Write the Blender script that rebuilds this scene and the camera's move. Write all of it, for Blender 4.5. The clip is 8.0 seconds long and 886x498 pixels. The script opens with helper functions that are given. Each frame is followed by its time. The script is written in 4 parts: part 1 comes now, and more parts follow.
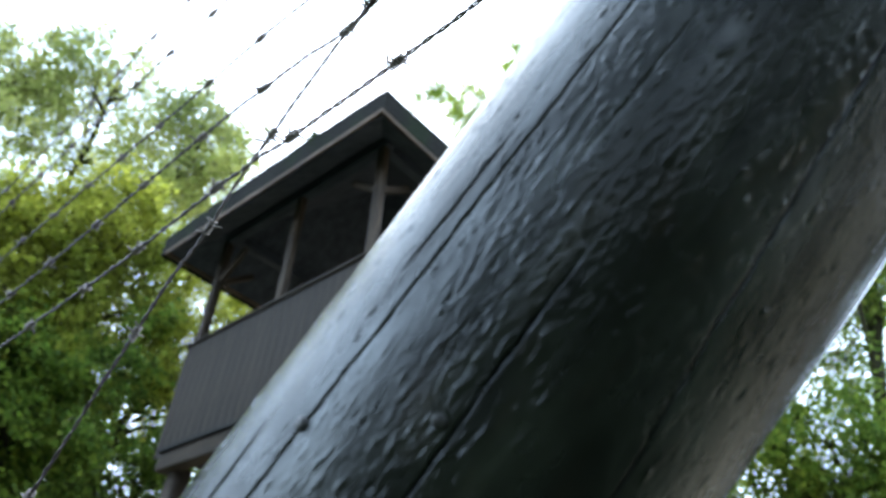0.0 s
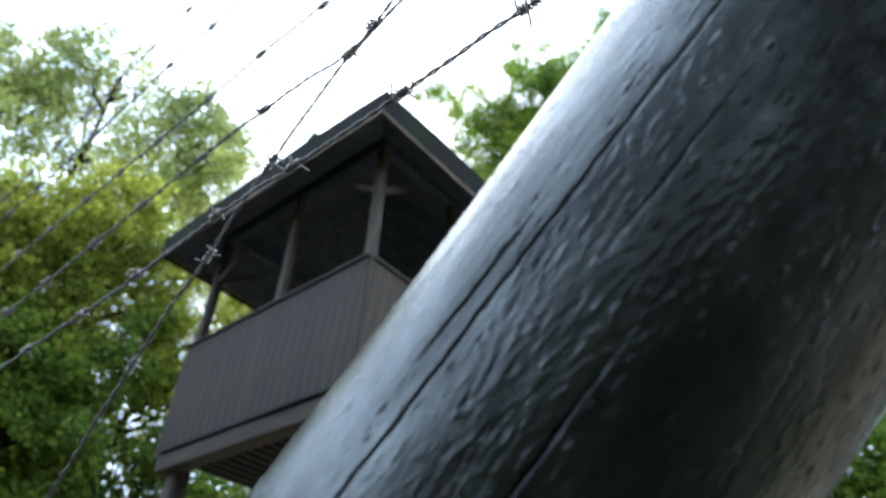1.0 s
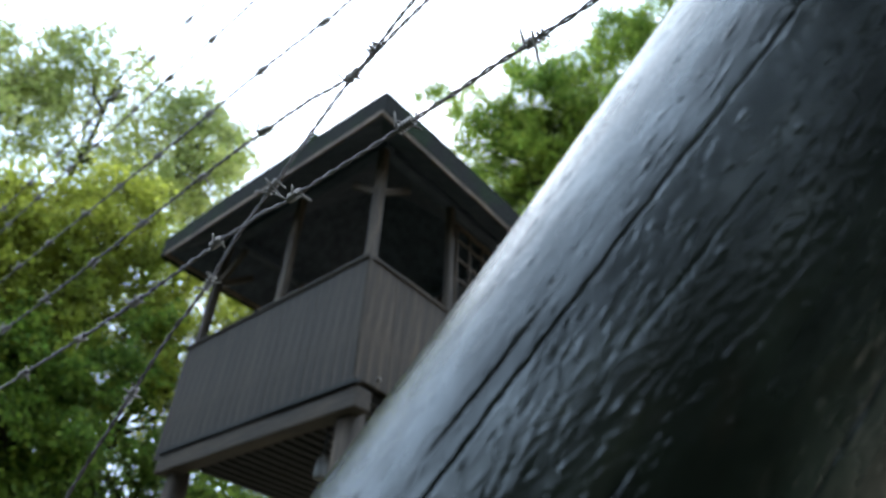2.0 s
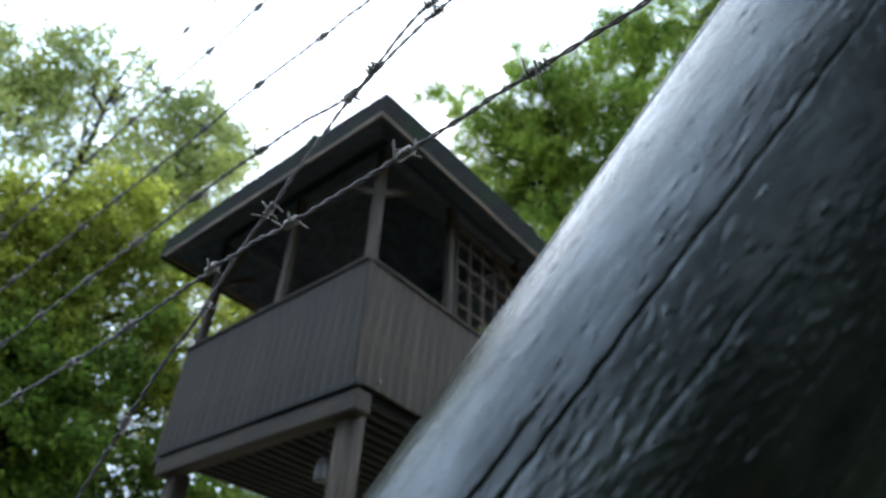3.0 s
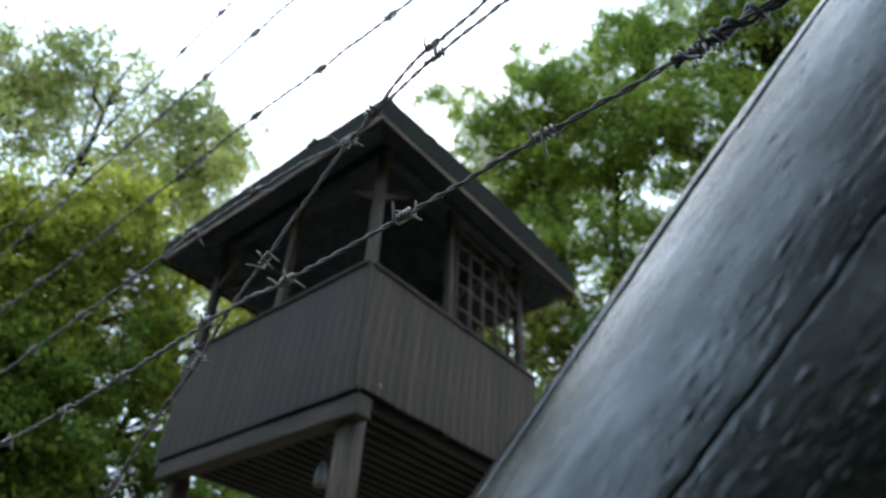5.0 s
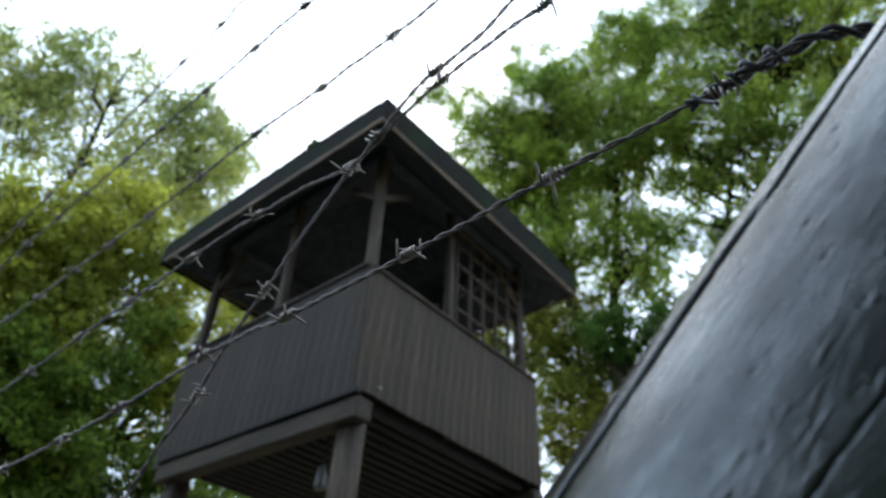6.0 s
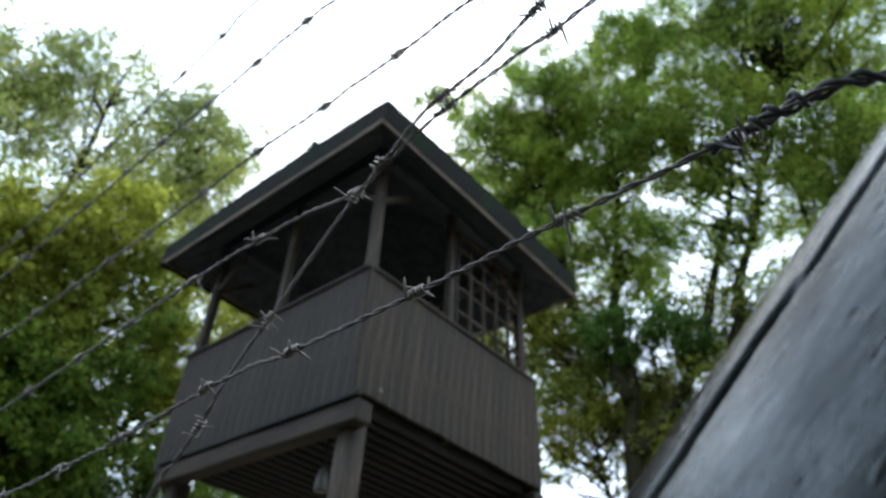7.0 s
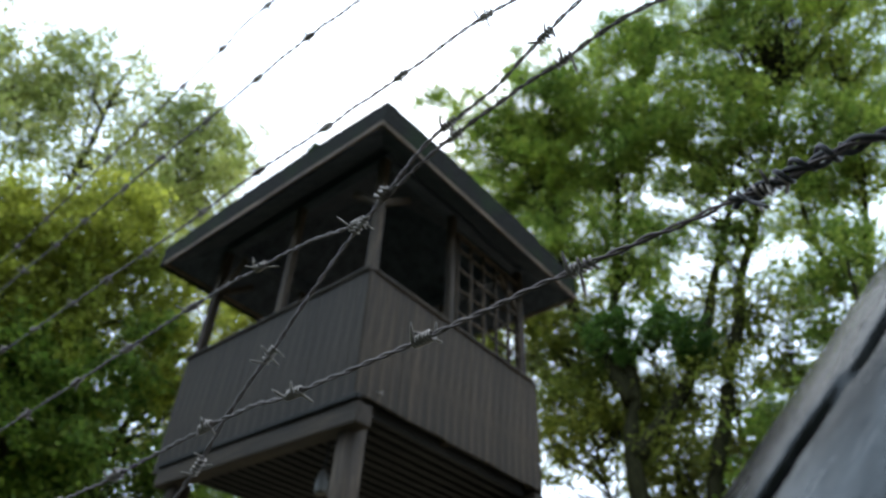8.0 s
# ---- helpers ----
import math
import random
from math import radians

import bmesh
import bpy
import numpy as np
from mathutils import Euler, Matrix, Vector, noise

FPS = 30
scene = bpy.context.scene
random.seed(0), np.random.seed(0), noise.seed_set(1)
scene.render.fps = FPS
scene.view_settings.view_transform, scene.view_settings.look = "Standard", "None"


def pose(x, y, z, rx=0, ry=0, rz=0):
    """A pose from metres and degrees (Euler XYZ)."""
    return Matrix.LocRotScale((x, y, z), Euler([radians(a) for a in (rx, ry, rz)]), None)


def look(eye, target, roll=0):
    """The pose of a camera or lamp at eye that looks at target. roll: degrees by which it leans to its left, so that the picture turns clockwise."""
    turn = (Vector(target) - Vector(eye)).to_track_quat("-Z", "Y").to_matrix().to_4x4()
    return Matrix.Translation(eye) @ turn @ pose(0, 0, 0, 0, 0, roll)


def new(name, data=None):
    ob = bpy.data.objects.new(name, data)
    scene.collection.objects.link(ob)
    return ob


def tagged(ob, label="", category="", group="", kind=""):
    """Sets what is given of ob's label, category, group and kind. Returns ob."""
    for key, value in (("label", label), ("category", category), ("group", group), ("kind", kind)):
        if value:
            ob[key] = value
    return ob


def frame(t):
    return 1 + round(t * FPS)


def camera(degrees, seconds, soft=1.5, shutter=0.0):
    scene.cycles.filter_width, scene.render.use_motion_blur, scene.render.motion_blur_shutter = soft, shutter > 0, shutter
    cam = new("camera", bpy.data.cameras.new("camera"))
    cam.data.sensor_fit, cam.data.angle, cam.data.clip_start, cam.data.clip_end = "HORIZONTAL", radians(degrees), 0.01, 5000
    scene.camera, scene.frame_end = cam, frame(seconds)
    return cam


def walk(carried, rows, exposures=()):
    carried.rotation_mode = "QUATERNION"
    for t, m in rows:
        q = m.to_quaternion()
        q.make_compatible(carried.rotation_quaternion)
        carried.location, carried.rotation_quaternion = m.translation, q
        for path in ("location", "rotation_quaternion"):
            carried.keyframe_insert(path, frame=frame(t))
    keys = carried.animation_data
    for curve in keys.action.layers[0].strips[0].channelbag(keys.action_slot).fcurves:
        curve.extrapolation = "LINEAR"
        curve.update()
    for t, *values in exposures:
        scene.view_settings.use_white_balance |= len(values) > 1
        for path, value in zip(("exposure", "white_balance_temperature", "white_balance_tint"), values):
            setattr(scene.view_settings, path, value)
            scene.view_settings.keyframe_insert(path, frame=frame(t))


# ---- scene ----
cam = camera(67.34, 8.0, soft=2.4)
PATH = [
    (0.0, pose(-0.0076, 0.0451, 1.5916, 129.204, 0, 40.466) @ pose(0, 0, 0, 0, 0, 2.467)),
    (0.5, pose(-0.0077, 0.0420, 1.6032, 129.178, 0, 40.453) @ pose(0, 0, 0, 0, 0, 2.480)),
    (1.0, pose(-0.0073, 0.0382, 1.6141, 129.127, 0, 40.428) @ pose(0, 0, 0, 0, 0, 2.499)),
    (1.5, pose(-0.0065, 0.0339, 1.6239, 129.097, 0, 40.415) @ pose(0, 0, 0, 0, 0, 2.501)),
    (3.0, pose(-0.0039, 0.0279, 1.6521, 129.089, 0, 40.424) @ pose(0, 0, 0, 0, 0, 2.494)),
    (3.5, pose(-0.0030, 0.0263, 1.6624, 129.100, 0, 40.432) @ pose(0, 0, 0, 0, 0, 2.488)),
    (4.0, pose(-0.0014, 0.0247, 1.6718, 129.117, 0, 40.442) @ pose(0, 0, 0, 0, 0, 2.476)),
    (4.5, pose(0.0002, 0.0219, 1.6783, 129.135, 0, 40.451) @ pose(0, 0, 0, 0, 0, 2.466)),
    (6.0, pose(0.0018, 0.0130, 1.7074, 129.182, 0, 40.471) @ pose(0, 0, 0, 0, 0, 2.458)),
    (6.5, pose(0.0011, 0.0098, 1.7168, 129.200, 0, 40.471) @ pose(0, 0, 0, 0, 0, 2.460)),
    (7.0, pose(0.0007, 0.0062, 1.7271, 129.218, 0, 40.468) @ pose(0, 0, 0, 0, 0, 2.441)),
    (7.5, pose(0.0005, 0.0032, 1.7394, 129.227, 0, 40.455) @ pose(0, 0, 0, 0, 0, 2.437)),
    (8.0, pose(-0.0000, -0.0000, 1.7500, 129.215, 0, 40.467) @ pose(0, 0, 0, 0, 0, 2.446)),
]
walk(cam, PATH, exposures=((0.0, 1.66, 6950, 11), (1.5, 1.47, 6950, 11), (3.5, 1.14, 7000, 11), (8.0, 0.95, 7400, 11.5)))
# a lens with some depth of field, set on the nearest wires
cam.data.dof.use_dof = True
cam.data.dof.focus_distance = 0.32
cam.data.dof.aperture_fstop = cam.data.lens / 1000 / 0.0021

# ---- world and sun: bright overcast ----
SUN_EL, SUN_ROT = 48, 318
world = bpy.data.worlds.new("overcast_sky")
scene.world = world
world.use_nodes = True
wn, wl = world.node_tree.nodes, world.node_tree.links
wn.clear()
sky = wn.new("ShaderNodeTexSky")
sky.sky_type, sky.sun_disc = "NISHITA", False
sky.sun_elevation, sky.sun_rotation = radians(SUN_EL), radians(SUN_ROT)
sky.dust_density, sky.air_density = 1.0, 1.0
cloud = wn.new("ShaderNodeMix")
cloud.data_type = "RGBA"
cloud.inputs["Factor"].default_value = 0.66
cloud.inputs["B"].default_value = (8.9, 12.1, 16.0, 1)
wbg, wout = wn.new("ShaderNodeBackground"), wn.new("ShaderNodeOutputWorld")
wbg.inputs["Strength"].default_value = 0.132
wl.new(sky.outputs["Color"], cloud.inputs["A"])
wl.new(cloud.outputs["Result"], wbg.inputs["Color"])
wl.new(wbg.outputs["Background"], wout.inputs["Surface"])

sun = new("sun", bpy.data.lights.new("sun", "SUN"))
sun.data.energy, sun.data.angle, sun.data.color = 0.5, radians(80), (1.0, 0.96, 0.9)
az, el = radians(SUN_ROT), radians(SUN_EL)
sun.matrix_world = look((0, 0, 40), (-math.sin(az) * math.cos(el), -math.cos(az) * math.cos(el), 40 - math.sin(el)))


# ---- materials ----
def shader(name, rough=0.6, metal=0.0):
    m = bpy.data.materials.new(name)
    m.use_nodes = True
    b = m.node_tree.nodes["Principled BSDF"]
    b.inputs["Roughness"].default_value = rough
    b.inputs["Metallic"].default_value = metal
    return m, m.node_tree.nodes, m.node_tree.links, b


def texture_noise(n, l, scale, stretch=(1, 1, 1), detail=6.0, rough=0.6, coord="Object"):
    tc, mp, tx = n.new("ShaderNodeTexCoord"), n.new("ShaderNodeMapping"), n.new("ShaderNodeTexNoise")
    mp.inputs["Scale"].default_value = stretch
    tx.inputs["Scale"].default_value, tx.inputs["Detail"].default_value = scale, detail
    tx.inputs["Roughness"].default_value = rough
    l.new(tc.outputs[coord], mp.inputs["Vector"])
    l.new(mp.outputs["Vector"], tx.inputs["Vector"])
    return tx.outputs["Fac"]


def ramp(n, l, fac, stops):
    r = n.new("ShaderNodeValToRGB")
    while len(r.color_ramp.elements) < len(stops):
        r.color_ramp.elements.new(0.5)
    for e, (p, c) in zip(r.color_ramp.elements, stops):
        e.position, e.color = p, (*c, 1)
    l.new(fac, r.inputs["Fac"])
    return r.outputs["Color"]


def blend(n, l, kind, fac, a, b):
    m = n.new("ShaderNodeMix")
    m.data_type, m.blend_type = "RGBA", kind
    if isinstance(fac, float):
        m.inputs["Factor"].default_value = fac
    else:
        l.new(fac, m.inputs["Factor"])
    l.new(a, m.inputs["A"])
    l.new(b, m.inputs["B"])
    return m.outputs["Result"]


def relief(n, l, b, *layers):
    """layers: (height socket, strength, distance)"""
    last = None
    for h, s, d in layers:
        k = n.new("ShaderNodeBump")
        k.inputs["Strength"].default_value, k.inputs["Distance"].default_value = s, d
        l.new(h, k.inputs["Height"])
        if last:
            l.new(last, k.inputs["Normal"])
        last = k.outputs["Normal"]
    l.new(last, b.inputs["Normal"])


def stained_wood(name, dark, mid, light, grain=(1, 1, 0.05), rough=0.75, spread=0.5):
    """Stained timber: grain along z of the object, weathered streaks, each piece of its own tone."""
    m, n, l, b = shader(name, rough)
    fine = texture_noise(n, l, 38, grain, 8, 0.68)
    wide = texture_noise(n, l, 7, (1, 1, 0.25), 4, 0.6)
    base = ramp(n, l, fine, ((0.3, dark), (0.52, mid), (0.75, light)))
    stain = ramp(n, l, wide, ((0.3, (0.52, 0.53, 0.57)), (0.7, (1.4, 1.33, 1.22))))
    col = blend(n, l, "MULTIPLY", 1.0, base, stain)
    info = n.new("ShaderNodeObjectInfo")
    tone = ramp(n, l, info.outputs["Random"], ((0.0, (1 - spread, 1 - spread, 1 - spread * 0.95)), (1.0, (1 + spread, 1 + spread * 0.9, 1 + spread * 0.8))))
    col = blend(n, l, "MULTIPLY", 1.0, col, tone)
    l.new(col, b.inputs["Base Color"])
    b.inputs["Specular IOR Level"].default_value = 0.3
    relief(n, l, b, (fine, 0.5, 0.004), (wide, 0.3, 0.01))
    return m


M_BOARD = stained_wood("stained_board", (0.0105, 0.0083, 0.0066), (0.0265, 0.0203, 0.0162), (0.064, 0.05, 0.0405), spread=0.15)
# browner, lighter copy of the same stain for the two side walls
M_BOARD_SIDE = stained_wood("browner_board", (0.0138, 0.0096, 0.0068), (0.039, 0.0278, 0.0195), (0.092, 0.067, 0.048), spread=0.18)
M_POST = stained_wood("weathered_post", (0.023, 0.0175, 0.0135), (0.046, 0.034, 0.026), (0.125, 0.092, 0.068), spread=0.25)
M_BEAM = stained_wood("stained_beam", (0.016, 0.0118, 0.0088), (0.031, 0.0223, 0.0163), (0.053, 0.038, 0.0275), grain=(1, 1, 0.05), spread=0.15)
# blue-grey lift stands in for haze over the cool shade under the eaves
M_SOFFIT = stained_wood("veiled_soffit", (0.03, 0.038, 0.056), (0.045, 0.056, 0.08), (0.07, 0.085, 0.115), spread=0.2)
# shade below the floor is put into this near-black tone
M_FLOOR = stained_wood("shade_dark_timber", (0.006, 0.0062, 0.0068), (0.01, 0.0102, 0.011), (0.019, 0.019, 0.0205), spread=0.3)
M_FASCIA = stained_wood("brown_fascia", (0.075, 0.054, 0.043), (0.14, 0.103, 0.081), (0.22, 0.168, 0.136), grain=(1, 1, 0.05), spread=0.15)


def roofing():
    m, n, l, b = shader("mossy_roofing", 0.9)
    a = texture_noise(n, l, 18, (1, 1, 1), 8, 0.7)
    w = texture_noise(n, l, 2.2, (1, 1, 1), 4, 0.6)
    base = ramp(n, l, a, ((0.3, (0.005, 0.005, 0.005)), (0.7, (0.016, 0.0155, 0.0135))))
    moss = ramp(n, l, a, ((0.3, (0.005, 0.009, 0.005)), (0.7, (0.014, 0.024, 0.01))))
    mask = ramp(n, l, w, ((0.48, (0, 0, 0)), (0.62, (1, 1, 1))))
    l.new(blend(n, l, "MIX", mask, base, moss), b.inputs["Base Color"])
    b.inputs["Specular IOR Level"].default_value = 0.12
    relief(n, l, b, (a, 0.8, 0.02))
    return m


M_ROOF = roofing()


def moss():
    m, n, l, b = shader("moss", 0.95)
    a = texture_noise(n, l, 40, (1, 1, 1), 8, 0.7)
    l.new(ramp(n, l, a, ((0.3, (0.012, 0.028, 0.008)), (0.7, (0.045, 0.085, 0.025)))), b.inputs["Base Color"])
    b.inputs["Specular IOR Level"].default_value = 0.1
    relief(n, l, b, (a, 0.9, 0.03))
    return m


M_MOSS = moss()


def tarred_pole():
    """Black creosote over wood: glossy, scratched and blistered, stretched along the pole's own z."""
    m, n, l, b = shader("tarred_wood", 0.3)
    fine = texture_noise(n, l, 700, (1, 1, 0.5), 5, 0.6)
    scratch = texture_noise(n, l, 330, (1, 1, 0.09), 6, 0.65)
    mid = texture_noise(n, l, 110, (1, 1, 0.3), 6, 0.62)
    wide = texture_noise(n, l, 22, (1, 1, 0.35), 4, 0.6)
    base = ramp(n, l, mid, ((0.3, (0.002, 0.002, 0.002)), (0.55, (0.005, 0.0048, 0.0045)), (0.8, (0.024, 0.015, 0.011))))
    rust = ramp(n, l, wide, ((0.35, (0.5, 0.72, 0.55)), (0.55, (1, 1, 1)), (0.75, (2.6, 1.2, 0.8))))
    l.new(blend(n, l, "MULTIPLY", 1.0, base, rust), b.inputs["Base Color"])
    # dull weathered patches between glossy ones
    l.new(ramp(n, l, mid, ((0.25, (0.36, 0.36, 0.36)), (0.7, (0.13, 0.13, 0.13)))), b.inputs["Roughness"])
    streak = texture_noise(n, l, 38, (1, 1, 0.36), 6, 0.72)
    shine = ramp(n, l, streak, ((0.36, (0.34, 0.34, 0.34)), (0.5, (0.6, 0.6, 0.6)), (0.62, (0.95, 0.95, 0.95))))
    # dull smears where the tar has weathered
    smear = ramp(n, l, texture_noise(n, l, 55, (1, 1, 0.45), 4, 0.55), ((0.38, (0.62, 0.62, 0.62)), (0.62, (1.1, 1.1, 1.1))))
    l.new(blend(n, l, "MULTIPLY", 1.0, shine, smear), b.inputs["Specular IOR Level"])
    b.inputs["IOR"].default_value = 1.6
    # cool tint puts the sky's blue into the tar's reflections
    b.inputs["Specular Tint"].default_value = (0.88, 0.95, 1.0, 1)
    relief(n, l, b, (mid, 0.55, 0.0004), (scratch, 0.8, 0.0004), (fine, 0.8, 0.00022))
    return m


M_TAR = tarred_pole()


def rusty_metal(name, a, c, rough, metal):
    m, n, l, b = shader(name, rough, metal)
    f = texture_noise(n, l, 900, (1, 1, 1), 5, 0.6)
    g = texture_noise(n, l, 90, (1, 1, 1), 4, 0.6)
    l.new(blend(n, l, "MIX", g, ramp(n, l, f, ((0.35, a), (0.7, c))), ramp(n, l, f, ((0.3, c), (0.8, a)))), b.inputs["Base Color"])
    relief(n, l, b, (f, 0.4, 0.0003))
    return m


M_WIRE = rusty_metal("weathered_wire", (0.016, 0.0125, 0.0125), (0.155, 0.124, 0.122), 0.38, 0.65)
M_BARB = rusty_metal("bright_barb_wire", (0.05, 0.04, 0.036), (0.3, 0.26, 0.235), 0.4, 0.7)
M_TIE = rusty_metal("dark_tie_wire", (0.008, 0.008, 0.01), (0.05, 0.047, 0.05), 0.45, 0.4)
M_NAIL = rusty_metal("tarred_nail_steel", (0.012, 0.012, 0.013), (0.04, 0.04, 0.043), 0.3, 0.1)
M_LAMP = rusty_metal("grey_lamp_paint", (0.03, 0.028, 0.027), (0.06, 0.057, 0.054), 0.5, 0.0)


def foliage(name, dark, mid, light, glow=0.6):
    m, n, l, b = shader(name, 0.5)
    geo = n.new("ShaderNodeNewGeometry")
    col = ramp(n, l, geo.outputs["Random Per Island"], ((0.0, dark), (0.5, mid), (1.0, light)))
    patch = texture_noise(n, l, 0.45, (1, 1, 1), 3, 0.6)
    tone = ramp(n, l, patch, ((0.32, (0.62, 0.72, 0.7)), (0.68, (1.3, 1.2, 0.95))))
    col = blend(n, l, "MULTIPLY", 1.0, col, tone)
    l.new(col, b.inputs["Base Color"])
    b.inputs["Specular IOR Level"].default_value = 0.25
    tr, mix = n.new("ShaderNodeBsdfTranslucent"), n.new("ShaderNodeMixShader")
    l.new(col, tr.inputs["Color"])
    mix.inputs["Fac"].default_value = glow
    l.new(b.outputs["BSDF"], mix.inputs[1])
    l.new(tr.outputs["BSDF"], mix.inputs[2])
    l.new(mix.outputs["Shader"], n["Material Output"].inputs["Surface"])
    return m


M_LEAF_YELLOW = foliage("yellow_green_leaves", (0.215, 0.255, 0.04), (0.34, 0.375, 0.06), (0.49, 0.5, 0.11), 0.76)
M_LEAF_PALE = foliage("pale_green_leaves", (0.21, 0.27, 0.07), (0.34, 0.38, 0.12), (0.48, 0.50, 0.2))
M_LEAF_GREEN = foliage("fresh_green_leaves", (0.13, 0.23, 0.045), (0.25, 0.37, 0.07), (0.44, 0.5, 0.11), 0.68)
M_LEAF_MID = foliage("mid_green_leaves", (0.13, 0.22, 0.045), (0.25, 0.36, 0.07), (0.45, 0.5, 0.11), 0.7)
M_LEAF_OLIVE = foliage("olive_leaves", (0.085, 0.115, 0.02), (0.165, 0.20, 0.034), (0.31, 0.33, 0.06))
M_LEAF_UNDER = foliage("shaded_green_leaves", (0.075, 0.15, 0.03), (0.15, 0.25, 0.045), (0.28, 0.36, 0.07), 0.7)
M_LEAF_WOODS = foliage("woodland_leaves", (0.022, 0.04, 0.014), (0.04, 0.062, 0.02), (0.075, 0.1, 0.03), 0.35)
M_LEAF_DARK = foliage("deep_green_leaves", (0.035, 0.095, 0.025), (0.065, 0.15, 0.035), (0.12, 0.22, 0.05))


def bark():
    m, n, l, b = shader("bark", 0.9)
    a = texture_noise(n, l, 14, (1, 1, 0.2), 6, 0.65)
    l.new(ramp(n, l, a, ((0.3, (0.008, 0.0078, 0.0035)), (0.7, (0.028, 0.027, 0.011)))), b.inputs["Base Color"])
    b.inputs["Specular IOR Level"].default_value = 0.08
    relief(n, l, b, (a, 0.7, 0.03))
    return m


M_BARK = bark()


def soil():
    """Pale sand round the tower and beyond it, rough grass along the fence."""
    m, n, l, b = shader("grass_and_sand", 0.95)
    a = texture_noise(n, l, 9, (1, 1, 1), 8, 0.7)
    w = texture_noise(n, l, 0.8, (1, 1, 1), 5, 0.6)
    grass = ramp(n, l, a, ((0.3, (0.014, 0.022, 0.007)), (0.7, (0.04, 0.055, 0.016))))
    sand = ramp(n, l, a, ((0.3, (0.2, 0.15, 0.09)), (0.7, (0.36, 0.28, 0.18))))
    tc, sep, edge = n.new("ShaderNodeTexCoord"), n.new("ShaderNodeSeparateXYZ"), n.new("ShaderNodeMath")
    l.new(tc.outputs["Object"], sep.inputs["Vector"])
    edge.operation, edge.inputs[1].default_value = "MULTIPLY_ADD", 1.6
    l.new(w, edge.inputs[0])
    l.new(sep.outputs["Y"], edge.inputs[2])
    span = n.new("ShaderNodeMapRange")
    span.inputs["From Min"].default_value, span.inputs["From Max"].default_value = 4.2, 5.4
    l.new(edge.outputs[0], span.inputs["Value"])
    l.new(blend(n, l, "MIX", span.outputs["Result"], grass, sand), b.inputs["Base Color"])
    relief(n, l, b, (a, 0.6, 0.03))
    return m


M_SOIL = soil()


# ---- mesh helpers ----
def mesh_from(name, verts, faces, material, smooth=False):
    me = bpy.data.meshes.new(name)
    me.from_pydata(verts, [], faces)
    me.materials.append(material)
    if smooth:
        me.polygons.foreach_set("use_smooth", [True] * len(me.polygons))
    me.update()
    return me


def thing(name, label, category, group="", kind="", at=(0, 0, 0)):
    ob = new(name)
    ob.location = at
    ob.empty_display_size = 0.05
    return tagged(ob, label, category, group, kind)


def part(name, data, parent, label="", m=None):
    ob = new(name, data)
    if parent is not None:
        ob.parent = parent
    if m is not None:
        ob.matrix_basis = m
    return tagged(ob, label) if label else ob


def box_mesh(name, size, material, bevel=0.006, wear=0.0, cuts=0):
    """A timber of the given size round its own centre, z along the grain, edges worn."""
    bm = bmesh.new()
    bmesh.ops.create_cube(bm, size=1)
    bmesh.ops.scale(bm, vec=size, verts=bm.verts)
    if bevel:
        bmesh.ops.bevel(bm, geom=bm.edges[:], offset=bevel, segments=1, affect="EDGES")
    if cuts:
        for k in range(1, cuts + 1):
            z = size[2] * (k / (cuts + 1) - 0.5)
            bmesh.ops.bisect_plane(bm, geom=bm.verts[:] + bm.edges[:] + bm.faces[:], plane_co=(0, 0, z), plane_no=(0, 0, 1))
    if wear:
        for v in bm.verts:
            v.co += noise.noise_vector(v.co * 3.1 + Vector(size) * 7) * wear
    me = bpy.data.meshes.new(name)
    bm.to_mesh(me)
    bm.free()
    me.materials.append(material)
    return me


def tube(points, radii, sides=6, cap=True):
    """Vertices and faces of a swept round section along points."""
    pts = [Vector(p) for p in points]
    vs, fs = [], []
    up = Vector((0.13, 0.31, 0.94))
    for i, p in enumerate(pts):
        d = (pts[min(i + 1, len(pts) - 1)] - pts[max(i - 1, 0)]).normalized()
        a = d.cross(up)
        if a.length < 1e-3:
            a = d.cross(Vector((1, 0, 0)))
        a.normalize()
        b = d.cross(a)
        for k in range(sides):
            w = 2 * math.pi * k / sides
            vs.append(p + (a * math.cos(w) + b * math.sin(w)) * radii[i])
    for i in range(len(pts) - 1):
        for k in range(sides):
            j = (k + 1) % sides
            fs.append((i * sides + k, i * sides + j, (i + 1) * sides + j, (i + 1) * sides + k))
    if cap:
        fs.append(tuple(range(sides))[::-1])
        fs.append(tuple((len(pts) - 1) * sides + k for k in range(sides)))
    return vs, fs


def merge(chunks):
    vs, fs = [], []
    for v, f in chunks:
        o = len(vs)
        vs += v
        fs += [tuple(i + o for i in face) for face in f]
    return vs, fs


def along(a, b):
    """A pose at the middle of a to b with z along it."""
    a, b = Vector(a), Vector(b)
    return Matrix.Translation((a + b) / 2) @ (b - a).to_track_quat("Z", "Y").to_matrix().to_4x4()


# ---- ground ----
def ground():
    n_side = 90
    vs, fs = [], []
    for j in range(n_side + 1):
        for i in range(n_side + 1):
            u, w = i / n_side * 2 - 1, j / n_side * 2 - 1
            x, y = 900 * u * abs(u) ** 1.6, 900 * w * abs(w) ** 1.6
            vs.append((x, y, 0.05 * noise.noise(Vector((x * 0.5, y * 0.5, 0))) - 0.03))
    for j in range(n_side):
        for i in range(n_side):
            k = j * (n_side + 1) + i
            fs.append((k, k + 1, k + n_side + 2, k + n_side + 1))
    ob = new("ground", mesh_from("ground", vs, fs, M_SOIL, True))
    tagged(ob, "pale sand under the tower and rough grass along the fence", "ground", kind="structure")


ground()

